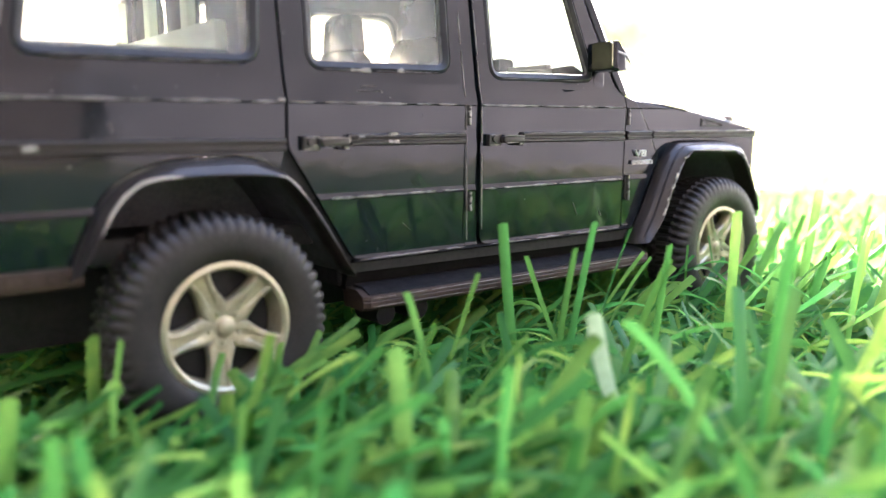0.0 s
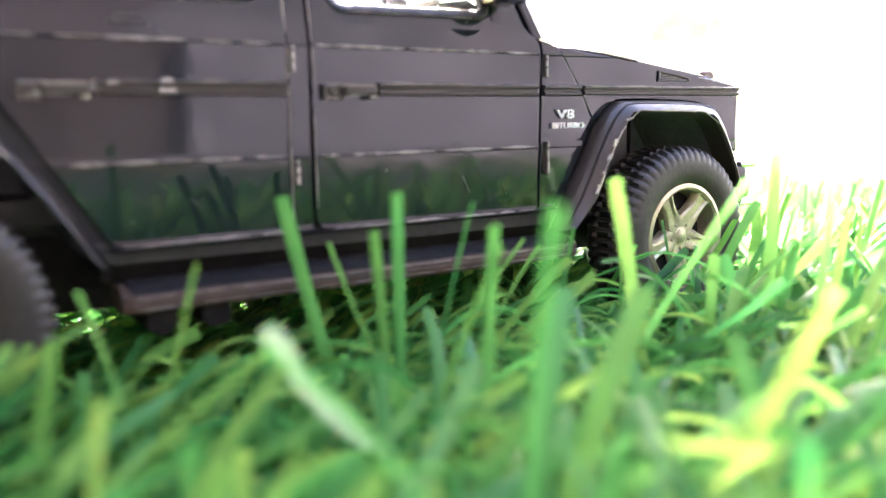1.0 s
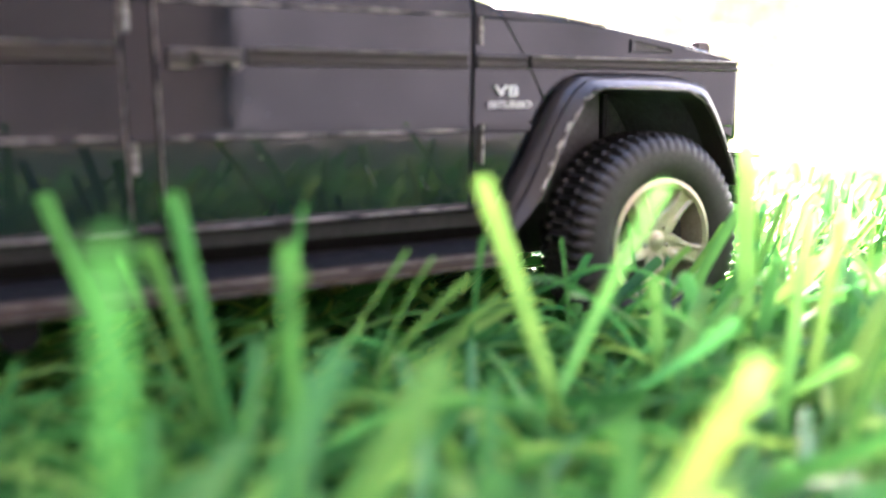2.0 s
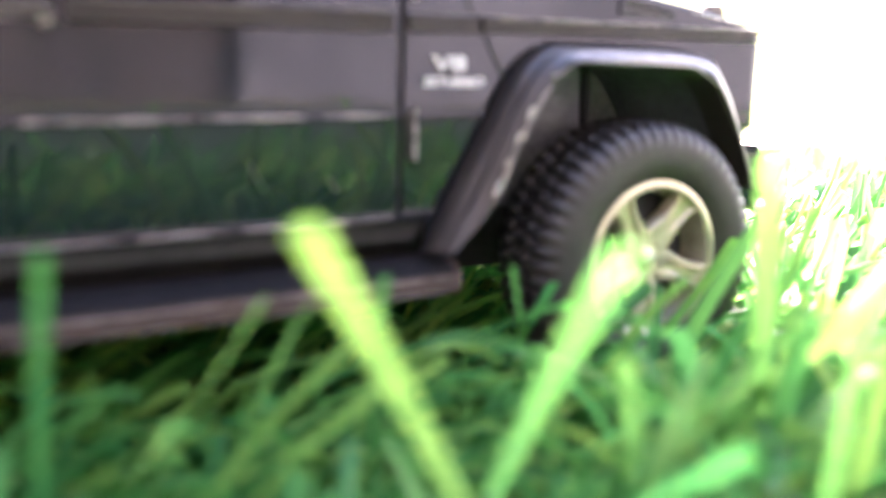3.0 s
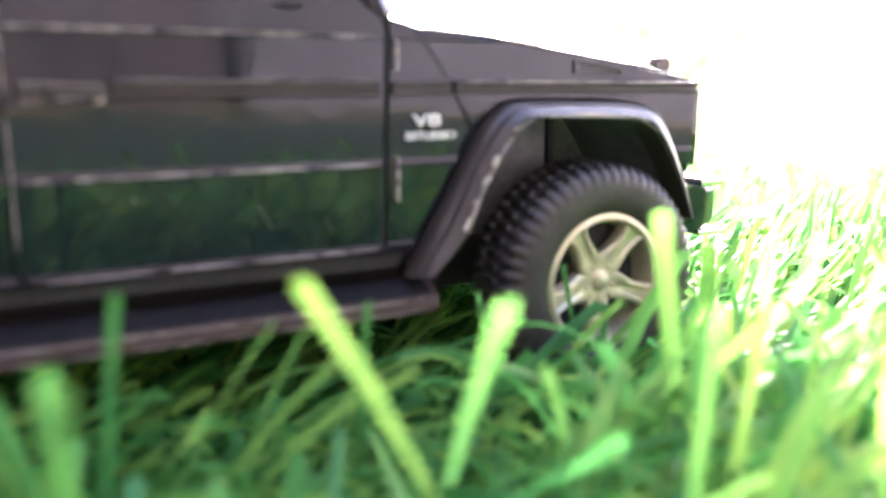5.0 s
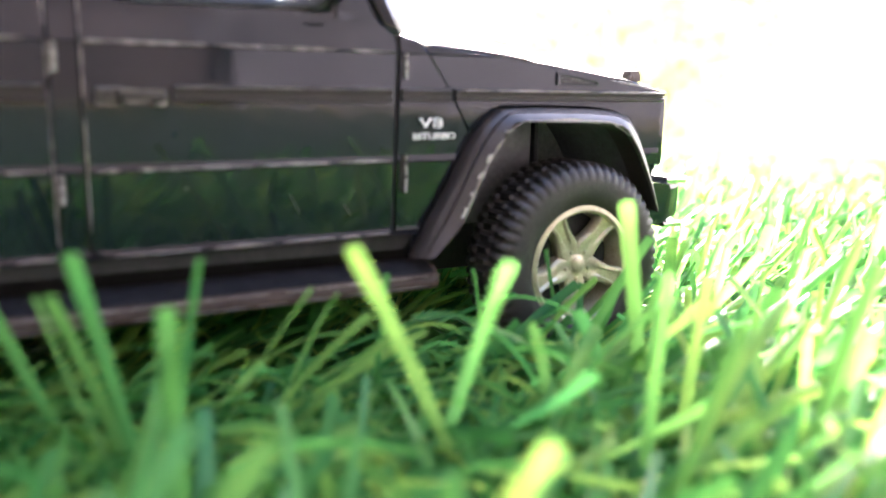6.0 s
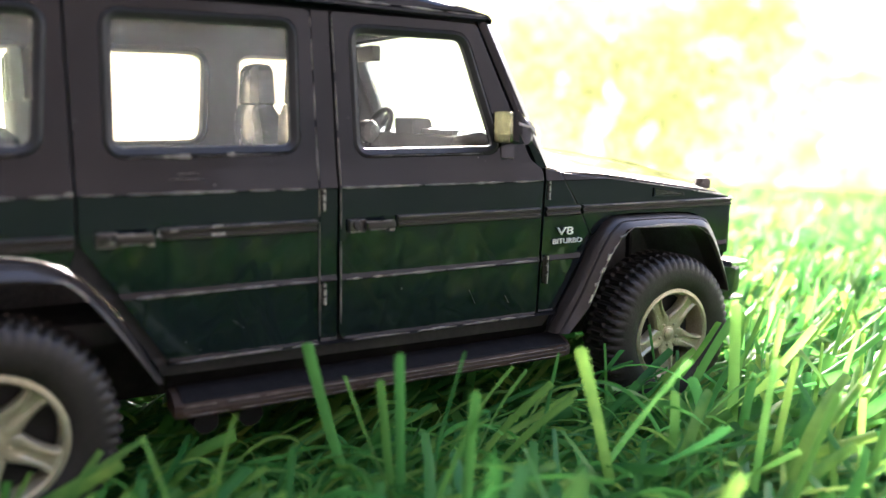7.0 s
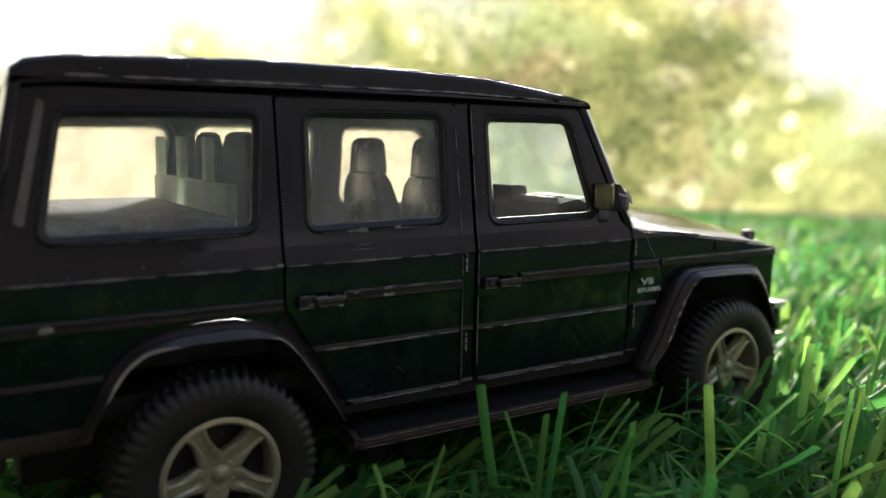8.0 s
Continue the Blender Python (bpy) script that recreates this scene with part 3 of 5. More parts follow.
        worn_glint_edge([(2.25, 0.028, 1.180), (2.5, 0.026, 1.160), (2.75, 0.026, 1.128)], wing, 0.012, seed=23, mat=CHIP)
        worn_glint_edge([(2.37, -0.012, 1.026), (3.31, -0.012, 1.026)], wing, 0.010, seed=22)
    # a shallow vent: a sunk panel inside a raised wedge-shaped rim
    rim_out = [(2.785, 1.050), (2.985, 1.050), (2.975, 1.066), (2.785, 1.094)]
    vent = sheet("wing_vent", panel(rim_out, [[(2.797, 1.055), (2.797, 1.088), (2.966, 1.063), (2.972, 1.055)]], 0.014, 0.002, 0.002), PAINT, wing, "raised wedge-shaped vent rim")
    for k in range(3):
        sheet("slat", panel([(2.80, 1.060 + 0.009 * k), (2.965 - 0.03 * k, 1.058 + 0.005 * k), (2.965 - 0.03 * k, 1.061 + 0.005 * k), (2.80, 1.064 + 0.009 * k)], (), 0.008, 0.005, 0), TRIM, vent)
    # flares and wells
    fl = part("rear_wheel_arch", flare(R_ARCH_OUT, R_ARCH_IN), TRIM, car, "black flared wheel arch with scraped lip", angle=26)
    part("wheel_well", wheel_well(R_ARCH_IN, 0.42), WELL, fl)
    ff = part("front_wheel_arch", flare(F_ARCH_OUT, F_ARCH_IN), TRIM, car, "black flared wheel arch with scraped lip", angle=26)
    part("wheel_well", wheel_well(F_ARCH_IN, 0.42), WELL, ff)
    # inside the front well a panel stands proud and ends in a dark step
    part("inner_panel", box(2.46, 2.855, 0.25, 0.30, 0.52, 0.918, 0.006), WELL, ff, "grey inner panel of the wheel well")
    part("inner_rib", box(2.862, 2.882, 0.235, 0.30, 0.52, 0.915, 0.004), DARK, ff)
    if not far:
        worn_glint_edge([(2.349, -0.0905, 0.598), (2.417, -0.0905, 0.745), (2.512, -0.0905, 0.882), (2.583, -0.0905, 0.928)], ff, 0.010, 0.003, seed=34)
        worn_glint_edge([(2.575, -0.0905, 0.929), (2.97, -0.0905, 0.920), (3.07, -0.0905, 0.866)], ff, 0.010, 0.003, seed=35)
    # sill and running board
    part("sill", soften(loft([[(x, y, z) for y, z in ((0.02, 0.556), (-0.004, 0.550), (0.045, 0.535), (0.08, 0.43), (0.16, 0.43), (0.16, 0.556))] for x in (0.572, 0.6, 2.2, 2.23)]), 0.004), TREAD, car)
    prof = [(-0.050, 0.420), (-0.060, 0.416), (-0.064, 0.404), (-0.060, 0.399), (-0.064, 0.394), (-0.062, 0.374), (-0.045, 0.362), (0.12, 0.365), (0.14, 0.440), (0.0, 0.440)]
    board = part("running_board", loft([[(x, y * g, z) for y, z in prof] for x, g in ((0.575, 0.75), (0.60, 1.0), (2.25, 1.0), (2.285, 0.7))]), STEP, car, "dusty brown-black running board", angle=25)
    if not far:
        worn_glint_edge([(0.61, -0.0625, 0.411), (2.24, -0.0625, 0.411)], board, 0.006, seed=31)
        worn_glint_edge([(0.61, -0.0635, 0.378), (2.24, -0.0635, 0.378)], board, 0.005, seed=32)
    part("tread_strip", loft([[(x, y, z) for y, z in ((-0.054, 0.421), (-0.050, 0.427), (0.0, 0.449), (0.06, 0.452), (0.06, 0.43), (0.0, 0.43))] for x in (0.60, 0.62, 2.24, 2.26)]), TREAD, board, "black ribbed tread")
    for x in (0.67, 0.83):
        bm = tube([(x, 0.10, 0.345), (x + 0.01, -0.01, 0.340), (x + 0.012, -0.04, 0.338)], 0.046, 14)
        part("exhaust_tip", bm, TREAD, board)
    FLIP[0] = False
    return quarter, fl, ff, cowl


near_quarter, near_rear_arch, near_front_arch, near_cowl = build_side(False)
for x, z, tall, y in ((1.140, 1.10, 0.085, -0.004), (1.140, 0.745, 0.085, -0.004), (2.176, 1.10, 0.085, 0.008), (2.178, 0.752, 0.13, 0.008)):
    for k, (a, g) in enumerate(((-0.46, 0.34), (-0.02, 0.26), (0.36, 0.10))):
        chip([(x - 0.005, z + tall * a), (x + 0.003, z + tall * a), (x + 0.003, z + tall * (a + g)), (x - 0.004, z + tall * (a + g))], y - 0.0105, near_quarter, 0.5)
for x in (0.365, 1.245):
    for x0, x1, z0, z1, y in ((0.05, 0.165, 0.010, 0.016, -0.0525), (0.147, 0.169, -0.028, 0.008, -0.041), (0.0, 0.056, 0.014, 0.019, -0.0245), (-0.008, 0.05, -0.028, -0.023, -0.0245), (0.062, 0.13, -0.019, -0.015, -0.0525)):
        chip([(x + x0, 1.003 + z0), (x + x1, 1.003 + z0 + 0.001), (x + x1 - 0.002, 1.003 + z1), (x + x0 + 0.003, 1.003 + z1 - 0.001)], y, near_quarter, 0.5, CHIP if x0 > 0.1 else WORN_GLINT)
for x, z, dx, dz in ((1.78, 0.70, 0.03, -0.06), (1.96, 0.66, 0.02, -0.035), (0.80, 0.68, 0.035, -0.03), (0.62, 1.205, 0.07, 0.004), (0.60, 1.188, 0.11, 0.002), (-0.30, 1.07, 0.012, -0.03)):
    y = side_y(z + dz / 2) - 0.0045
    chip([(x, z), (x + 0.0011, z + 0.0011), (x + dx + 0.0007, z + dz + 0.0007), (x + dx, z + dz)], y, near_quarter, 0.12, WORN_GLINT)
build_side(True)


def lettering(text, x0, x1, z0, z1, parent):
    """Raised letters on the scuttle panel, in the built-in font."""
    curve = bpy.data.curves.new("lettering", "FONT")
    curve.body, curve.extrude = text, 0.01
    holder = bpy.data.objects.new("lettering", curve)
    scene.collection.objects.link(holder)
    bpy.context.view_layer.update()
    mesh = bpy.data.meshes.new_from_object(holder.evaluated_get(bpy.context.evaluated_depsgraph_get()))
    bpy.data.objects.remove(holder)
    bm = bmesh.new()
    bm.from_mesh(mesh)
    xs, ys = [v.co.x for v in bm.verts], [v.co.y for v in bm.verts]
    for v in bm.verts:
        x, y, z = v.co
        v.co = (x0 + (x - min(xs)) / (max(xs) - min(xs)) * (x1 - x0), 0.004 - 0.4 * z, z0 + (y - min(ys)) / (max(ys) - min(ys)) * (z1 - z0))
    bmesh.ops.recalc_face_normals(bm, faces=bm.faces)
    part("lettering", bm, LETTER, parent, "silver raised lettering " + text)


lettering("V8", 2.226, 2.314, 0.902, 0.936, near_cowl)
lettering("BITURBO", 2.206, 2.366, 0.864, 0.886, near_cowl)


# roof, bonnet, screen and ends
secs = []
for x, z, g in ((-0.60, 1.80, 0.075), (-0.585, 1.855, 0.085), (-0.54, 1.888, 0.09), (-0.44, 1.905, 0.09), (0.235, 1.925, 0.09), (0.84, 1.922, 0.09), (1.30, 1.906, 0.09), (1.614, 1.868, 0.09), (1.80, 1.838, 0.09), (1.875, 1.822, 0.088), (1.895, 1.806, 0.085)):
    low = min(1.834, z - 0.006)
    half = [(0.066, low - 0.020), (0.056, low - 0.012), (0.058, low - 0.003), (0.072, low), (0.0725, max(z - 0.030, low + 0.001)), (0.0745, max(z - 0.020, low + 0.0015)), (0.080, max(z - 0.011, low + 0.002)), (0.090, max(z - 0.005, low + 0.003)), (0.108, z - 0.001), (0.14, z + 0.001), (0.35, z + 0.006), (0.88, z + 0.012)]
    full = half + [(WIDE - y, zz) for y, zz in half[-2::-1]]
    secs.append([(x, y, zz) for y, zz in full] + [(x, WIDE - 0.12, min(1.79, z - 0.02)), (x, 0.12, min(1.79, z - 0.02))])
roof = part("roof", loft(secs), PAINT, car, "gloss black roof with bright edges", angle=38)
for y0 in (0.0, 1.0):
    FLIP[0] = y0 > 0
    bm = loft([[(x, 0.064 + dy, z + dz) for dy, dz in ((0.02, -0.012), (-0.008, -0.012), (-0.018, -0.004), (-0.018, 0.006), (-0.006, 0.004), (0.02, 0.008))] for x, z in ((-0.57, 1.800), (-0.45, 1.815), (0.20, 1.822), (1.10, 1.815), (1.86, 1.798))])
    part("rain_gutter", bm, PAINT, roof)
    FLIP[0] = False
secs = []
for x, z, w in ((2.20, 1.176, 0.06), (2.235, 1.186, 0.05), (2.5, 1.165, 0.045), (2.8, 1.126, 0.045), (3.1, 1.086, 0.045), (3.255, 1.060, 0.05), (3.308, 1.035, 0.07), (3.316, 1.0, 0.08)):
    half = [(w - 0.02, z - 0.03), (w - 0.012, z - 0.006), (w + 0.02, z + 0.006), (w + 0.16, z + 0.030), (0.38, z + 0.062), (0.48, z + (0.088 if x < 3.2 else 0.07)), (0.60, z + (0.100 if x < 3.2 else 0.075)), (0.88, z + (0.106 if x < 3.2 else 0.075))]
    full = half + [(WIDE - y, zz) for y, zz in half[-2::-1]]
    secs.append([(x, y, zz) for y, zz in full] + [(x, WIDE - 0.1, z - 0.06), (x, 0.1, z - 0.06)])
bonnet = part("bonnet", loft(secs), PAINT, car, "gloss black bonnet reflecting bright sky", angle=30)
for y in (0.19, WIDE - 0.19):
    bm = loft([[(3.30 + dx * g, y + dy * g, z) for dx, dy in ((-0.032, -0.03), (0.020, -0.035), (0.032, 0), (0.020, 0.035), (-0.032, 0.03), (-0.045, 0))] for z, g in ((1.055, 1.0), (1.095, 1.0), (1.112, 0.8), (1.120, 0.3))])
    part("indicator", bm, LAMP, car, "smoked indicator lamp on the wing")
screen = [(1.885, 0.10, 1.79), (1.885, WIDE - 0.10, 1.79), (2.165, WIDE - 0.05, 1.20), (2.165, 0.05, 1.20)]
pane = part("windscreen", loft([[Vector(p) + Vector((d, 0, d * 0.4)) for p in screen] for d in (0.0, 0.015)]), SCREEN, car, "hazy clear plastic windscreen")
pane.visible_shadow = False
part("screen_surround", loft([[(x, y, z) for x, z in ((1.86, 1.775), (1.90, 1.79), (1.905, 1.815), (1.85, 1.815))] for y in (0.09, WIDE - 0.09)]), PAINT, car)
part("scuttle", loft([[(x, y, z) for x, z in ((2.13, 1.16), (2.26, 1.15), (2.24, 1.185), (2.16, 1.205), (2.13, 1.20))] for y in (0.04, WIDE - 0.04)]), TRIM, car)
# front face with rounded corners
secs = []
for z in (0.70, 0.74, 1.0, 1.035):
    i = 0.02 if z in (0.70, 1.035) else 0.0
    secs.append([(3.22, 0.03 + i, z), (3.302, 0.02 + i, z), (3.334 - i, 0.045, z), (3.344 - i, 0.09, z), (3.348 - i, WIDE / 2, z), (3.344 - i, WIDE - 0.09, z), (3.334 - i, WIDE - 0.045, z), (3.302, WIDE - 0.02 - i, z), (3.22, WIDE - 0.03 - i, z)])
part("front_panel", loft(secs), PAINT, car)
for y0, y1 in ((0.055, 0.43), (WIDE - 0.43, WIDE - 0.055)):
    lamp = part("headlamp_surround", box(3.332, 3.374, y0, y1, 0.735, 1.015, 0.014), PAINT, car, "gloss black headlamp surround")
    part("headlamp", loft([[(x, (y0 + y1) / 2 + r * math.cos(a), 0.875 + r * math.sin(a)) for a in (2 * math.pi * i / 24 for i in range(24))] for x, r in ((3.367, 0.115), (3.382, 0.112), (3.388, 0.09))]), CHROME, lamp, "round headlamp")
bm = loft([[(x, y, z) for x, z in rounded([(3.29, 0.50), (3.50 - d, 0.50), (3.54 - d, 0.53), (3.54 - d, 0.66), (3.29, 0.675)], 0.02, 3)] for y, d in ((0.02, 0.14), (0.06, 0.06), (0.20, 0.02), (WIDE - 0.20, 0.02), (WIDE - 0.06, 0.06), (WIDE - 0.02, 0.14))])
bumper = part("front_bumper", bm, PAINT, car, "black front bumper with chrome strips for its highlights")
# Chrome strips added for the glints on the gloss black bumper.
for y0, y1 in ((0.045, 0.30), (WIDE - 0.30, WIDE - 0.045)):
    part("bumper_top_glint", box(3.40, 3.515, y0, y1, 0.660, 0.690, 0.008), CHROME, bumper, "chrome strip for the highlight on the bumper top")
    part("bumper_low_glint", box(3.40, 3.502, y0, y1, 0.478, 0.50, 0.006), CHROME, bumper, "chrome strip for the highlight on the lower edge")
# rear face, with its window
bm = bmesh.new()
for y0, y1, z0, z1 in ((0.03, WIDE - 0.03, 0.60, 1.25), (0.03, 0.25, 1.25, 1.80), (WIDE - 0.25, WIDE - 0.03, 1.25, 1.80), (0.25, WIDE - 0.25, 1.70, 1.80)):
    lean = [(-0.70 if z <= 1.25 else -0.70 + (z - 1.25) * 0.19) for z in (z0, z1)]
    v = [bm.verts.new((lean[k] + d, y, (z0, z1)[k])) for k in (0, 1) for d in (0.0, 0.04) for y in (y0, y1)]
    for f in ((0, 1, 3, 2), (4, 6, 7, 5), (0, 4, 5, 1), (2, 3, 7, 6), (0, 2, 6, 4), (1, 5, 7, 3)):
        bm.faces.new([v[i] for i in f])
bmesh.ops.recalc_face_normals(bm, faces=bm.faces)
part("tail_panel", soften(bm, 0.01), PAINT, car)
part("rear_bumper", box(-0.80, -0.66, 0.06, WIDE - 0.06, 0.50, 0.64, 0.025), TRIM, car)
part("valance", box(-0.69, -0.40, -0.004, 0.06, 0.575, 0.640, 0.012), STEP, car, "dusty lower body edge")
part("chassis", box(-0.60, 3.22, 0.42, WIDE - 0.42, 0.30, 0.56, 0.02), DARK, car)
part("floor_pan", box(0.55, 2.25, 0.10, WIDE - 0.10, 0.44, 0.54, 0.02), DARK, car)
for x in (0.02, 2.87):
    part("axle", tube([(x, 0.1, 0.39), (x, WIDE - 0.1, 0.39)], 0.05), DARK, car)

# wheels
LUGS = 56
PROFILE = [(0.226, -0.105), (0.240, -0.118), (0.285, -0.128), (0.318, -0.128), (0.330, -0.127), (0.352, -0.118), (0.366, -0.106), (0.374, -0.085), (0.376, -0.055), (0.376, -0.044), (0.376, -0.036), (0.376, 0.036), (0.376, 0.044), (0.376, 0.055), (0.374, 0.085), (0.366, 0.106), (0.345, 0.120), (0.24, 0.118), (0.226, 0.105)]


def lug(a, y):
    """How far the tread stands up (0 to 1) at an angle and a place across the tyre."""
    if abs(y) < 0.04:
        shift, cover = 0.5 + 5.0 * y, 0.62
    elif abs(y) < 0.05:
        return 0.0
    else:
        shift, cover = -4.0 * (abs(y) - 0.09), 0.64
    u = (a * LUGS / (2 * math.pi) + shift) % 1.0
    return min(1.0, max(0.0, (cover / 2 - abs(u - 0.5)) / 0.07))


tyre_bm = bmesh.new()
STEPS = LUGS * 6
rows = []
for i in range(STEPS):
    a = 2 * math.pi * i / STEPS
    row = []
    for r, y in PROFILE:
        up = lug(a, y) if r > 0.345 else 0.0
        rr = r - 0.004 + up * (0.015 if abs(y) < 0.1 else 0.008)
        row.append(tyre_bm.verts.new((rr * math.cos(a), y * (1 + 0.022 * up * (abs(y) > 0.1)), rr * math.sin(a))))
    rows.append(row)
for i in range(STEPS):
    a, b = rows[i], rows[(i + 1) % STEPS]
    for q in range(len(PROFILE)):
        w = (q + 1) % len(PROFILE)
        tyre_bm.faces.new((a[q], b[q], b[w], a[w]))
bmesh.ops.recalc_face_normals(tyre_bm, faces=tyre_bm.faces)
rim_bm = lathe([(0.229, -0.100), (0.226, -0.113), (0.210, -0.117), (0.200, -0.108), (0.195, -0.07), (0.192, 0.06), (0.229, 0.08)], 64)
PHASE = radians(45)
for k in range(5):
    a = PHASE + 2 * math.pi * k / 5
    c, s = math.cos(a), math.sin(a)
    rows = []
    # the star's arms: webbed into one another at the hub, with a groove that opens outwards
    for r, w, y, g, o in ((0.012, 0.020, -0.078, 0.0, 0.2), (0.045, 0.038, -0.080, 0.0, 0.2), (0.068, 0.047, -0.083, 0.001, 0.2), (0.088, 0.043, -0.087, 0.004, 0.22), (0.115, 0.037, -0.093, 0.007, 0.3), (0.150, 0.034, -0.099, 0.009, 0.4), (0.180, 0.037, -0.104, 0.010, 0.46), (0.200, 0.046, -0.107, 0.010, 0.5), (0.214, 0.060, -0.108, 0.008, 0.5)):
        prof = [(-w, y + 0.05), (-w * 1.04, y + 0.010), (-w * 0.86, y), (-w * (o + 0.2), y - 0.002), (-w * o, y + g), (w * o, y + g), (w * (o + 0.2), y - 0.002), (w * 0.86, y), (w * 1.04, y + 0.010), (w, y + 0.05)]
        rows.append([rim_bm.verts.new((r * c - t * s, yy, r * s + t * c)) for t, yy in prof])
    for p, q in zip(rows, rows[1:]):
        for i in range(len(p)):
            j = (i + 1) % len(p)
            rim_bm.faces.new((p[i], p[j], q[j], q[i]))
bmesh.ops.recalc_face_normals(rim_bm, faces=rim_bm.faces)
hub_bm = lathe([(0.001, -0.094), (0.020, -0.093), (0.027, -0.089), (0.029, -0.083), (0.036, -0.082), (0.040, -0.079), (0.040, -0.03), (0.001, -0.03)], 32)
bmesh.ops.recalc_face_normals(hub_bm, faces=hub_bm.faces)
bolt_bm = lathe([(0.0005, -0.091), (0.005, -0.091), (0.007, -0.088), (0.007, -0.076), (0.0005, -0.076)], 8)
bmesh.ops.recalc_face_normals(bolt_bm, faces=bolt_bm.faces)
drum_bm = lathe([(0.001, -0.02), (0.15, -0.02), (0.197, -0.01), (0.197, 0.09), (0.001, 0.09)], 32)
bmesh.ops.recalc_face_normals(drum_bm, faces=drum_bm.faces)
wheel = None
for x, y, roll, turn in ((0.02, 0.030, 0, 0), (2.875, 0.030, -7, 0), (0.02, WIDE - 0.030, 0, 180), (2.875, WIDE - 0.030, 0, 180)):
    spot = pose(S * x, S * y, S * 0.392, 0, roll, turn)
    if wheel is None:
        wheel = part("wheel", drum_bm, DARK, car, "toy wheel with treaded tyre and five-spoke rim", spot)
        part("tyre", tyre_bm, RUBBER, wheel, "black rubber tyre with block tread", angle=35)
        rim = part("rim", rim_bm, ALLOY, wheel, "champagne five-spoke rim", angle=35)
        part("hub_cap", hub_bm, ALLOY, wheel)
        first = None
        for b5 in range(5):
            a = PHASE + 2 * math.pi * b5 / 5
            here = pose(S * 0.055 * math.cos(a), 0, S * 0.055 * math.sin(a))
            if first is None:
                first = part("bolt", bolt_bm, ALLOY, wheel, at=here)
            else:
                ob = new("bolt", first.data)
                ob.parent, ob.matrix_basis = wheel, here
    else:
        copy_thing(wheel, spot)

# cabin
def seat(x, y, mat, top):
    """Seat back with shoulders and a headrest on two posts."""
    secs = []
    for z, w, d in ((0.70, 0.22, 0.09), (1.10, 0.23, 0.085), (1.32, 0.22, 0.075), (1.40, 0.19, 0.065), (1.445, 0.15, 0.05)):
        secs.append([(x + dx * d - (z - 0.7) * 0.12 + 0.06, y + dy * w, z) for dx, dy in ((-1, -0.8), (-0.7, -1), (0.7, -1), (1, -0.8), (1, 0.8), (0.7, 1), (-0.7, 1), (-1, 0.8))])
    back = part("seat_back", loft(secs), mat, car, "grey plastic seat back")
    secs = []
    for z, w, d in ((1.435, 0.12, 0.045), (1.455, 0.15, 0.062), (top - 0.035, 0.135, 0.055), (top - 0.008, 0.11, 0.04), (top, 0.07, 0.025)):
        secs.append([(x + dx * d - 0.02, y + dy * w, z) for dx, dy in ((-1, -0.7), (-0.6, -1), (0.6, -1), (1, -0.7), (1, 0.7), (0.6, 1), (-0.6, 1), (-1, 0.7))])
    part("headrest", loft(secs), mat, back)
    for d in (-0.05, 0.05):
        part("post", box(x - 0.03, x - 0.01, y + d - 0.008, y + d + 0.008, 1.42, 1.475, 0.003), DARK, back)


for y in (0.46, WIDE - 0.46):
    seat(1.27, y, SEAT, 1.64)
bench = part("rear_bench", box(0.165, 0.215, 0.26, WIDE - 0.16, 1.05, 1.445, 0.012), CREAM, car, "pale green plastic rear bench")
for y, w in ((0.36, 0.15), (0.80, 0.11), (1.20, 0.09)):
    part("headrest", loft([[(0.265 + dx * d, y + dy * w * g, z) for dx, dy in ((-1, -0.7), (-0.6, -1), (0.6, -1), (1, -0.7), (1, 0.7), (0.6, 1), (-0.6, 1), (-1, 0.7))] for z, g, d in ((1.10, 1.0, 0.04), (1.58, 0.95, 0.045), (1.64, 0.75, 0.035), (1.655, 0.45, 0.02))]), DASH, bench, "dark grey headrest")
for y in (0.545, 0.96, 1.36):
    part("upright", box(0.165, 0.205, y - 0.035, y + 0.035, 1.42, 1.635, 0.012), CREAM, bench, "pale green upright post")
part("parcel_shelf", box(-0.64, 0.165, 0.13, WIDE - 0.13, 1.28, 1.325, 0.01), SHELF, car, "speckled grey load cover")
part("cabin_floor", box(-0.60, 2.15, 0.10, WIDE - 0.10, 0.62, 0.70, 0.01), DARK, car)
dash = part("dashboard", loft([[(x, y, z) for x, z in ((1.80, 0.9), (1.74, 1.24), (1.77, 1.325), (1.90, 1.345), (2.12, 1.255), (2.14, 0.9))] for y in (0.13, 0.2, WIDE - 0.2, WIDE - 0.13)]), DASH, car, "black plastic dashboard")
part("instrument_hood", loft([[(x, y, z) for x, z in rounded([(1.775, 1.26), (1.765, 1.40), (1.86, 1.395), (1.875, 1.33), (1.89, 1.26)], 0.018, 3)] for y in (0.50, 0.515, 0.66, 0.675)]), DASH, dash)
part("gear_knob", lathe([(0.001, -0.052), (0.03, -0.050), (0.05, -0.03), (0.052, 0.01), (0.03, 0.03), (0.001, 0.034)], 18), SEAT, dash, at=pose(S * 1.57, S * 0.56, S * 1.335, 0, 0, 20))
part("gear_lever", tube([(1.60, 0.56, 0.95), (1.585, 0.56, 1.15), (1.57, 0.56, 1.31)], 0.016), DASH, dash)
part("trim_bar", box(1.80, 1.83, 0.20, 0.48, 1.315, 1.352, 0.006), VENT, dash, "pale grey dash trim bar")
part("cowl_lip", box(1.93, 2.09, 0.17, 0.62, 1.325, 1.345, 0.005), CREAM, dash, "pale plastic ledge under the screen")
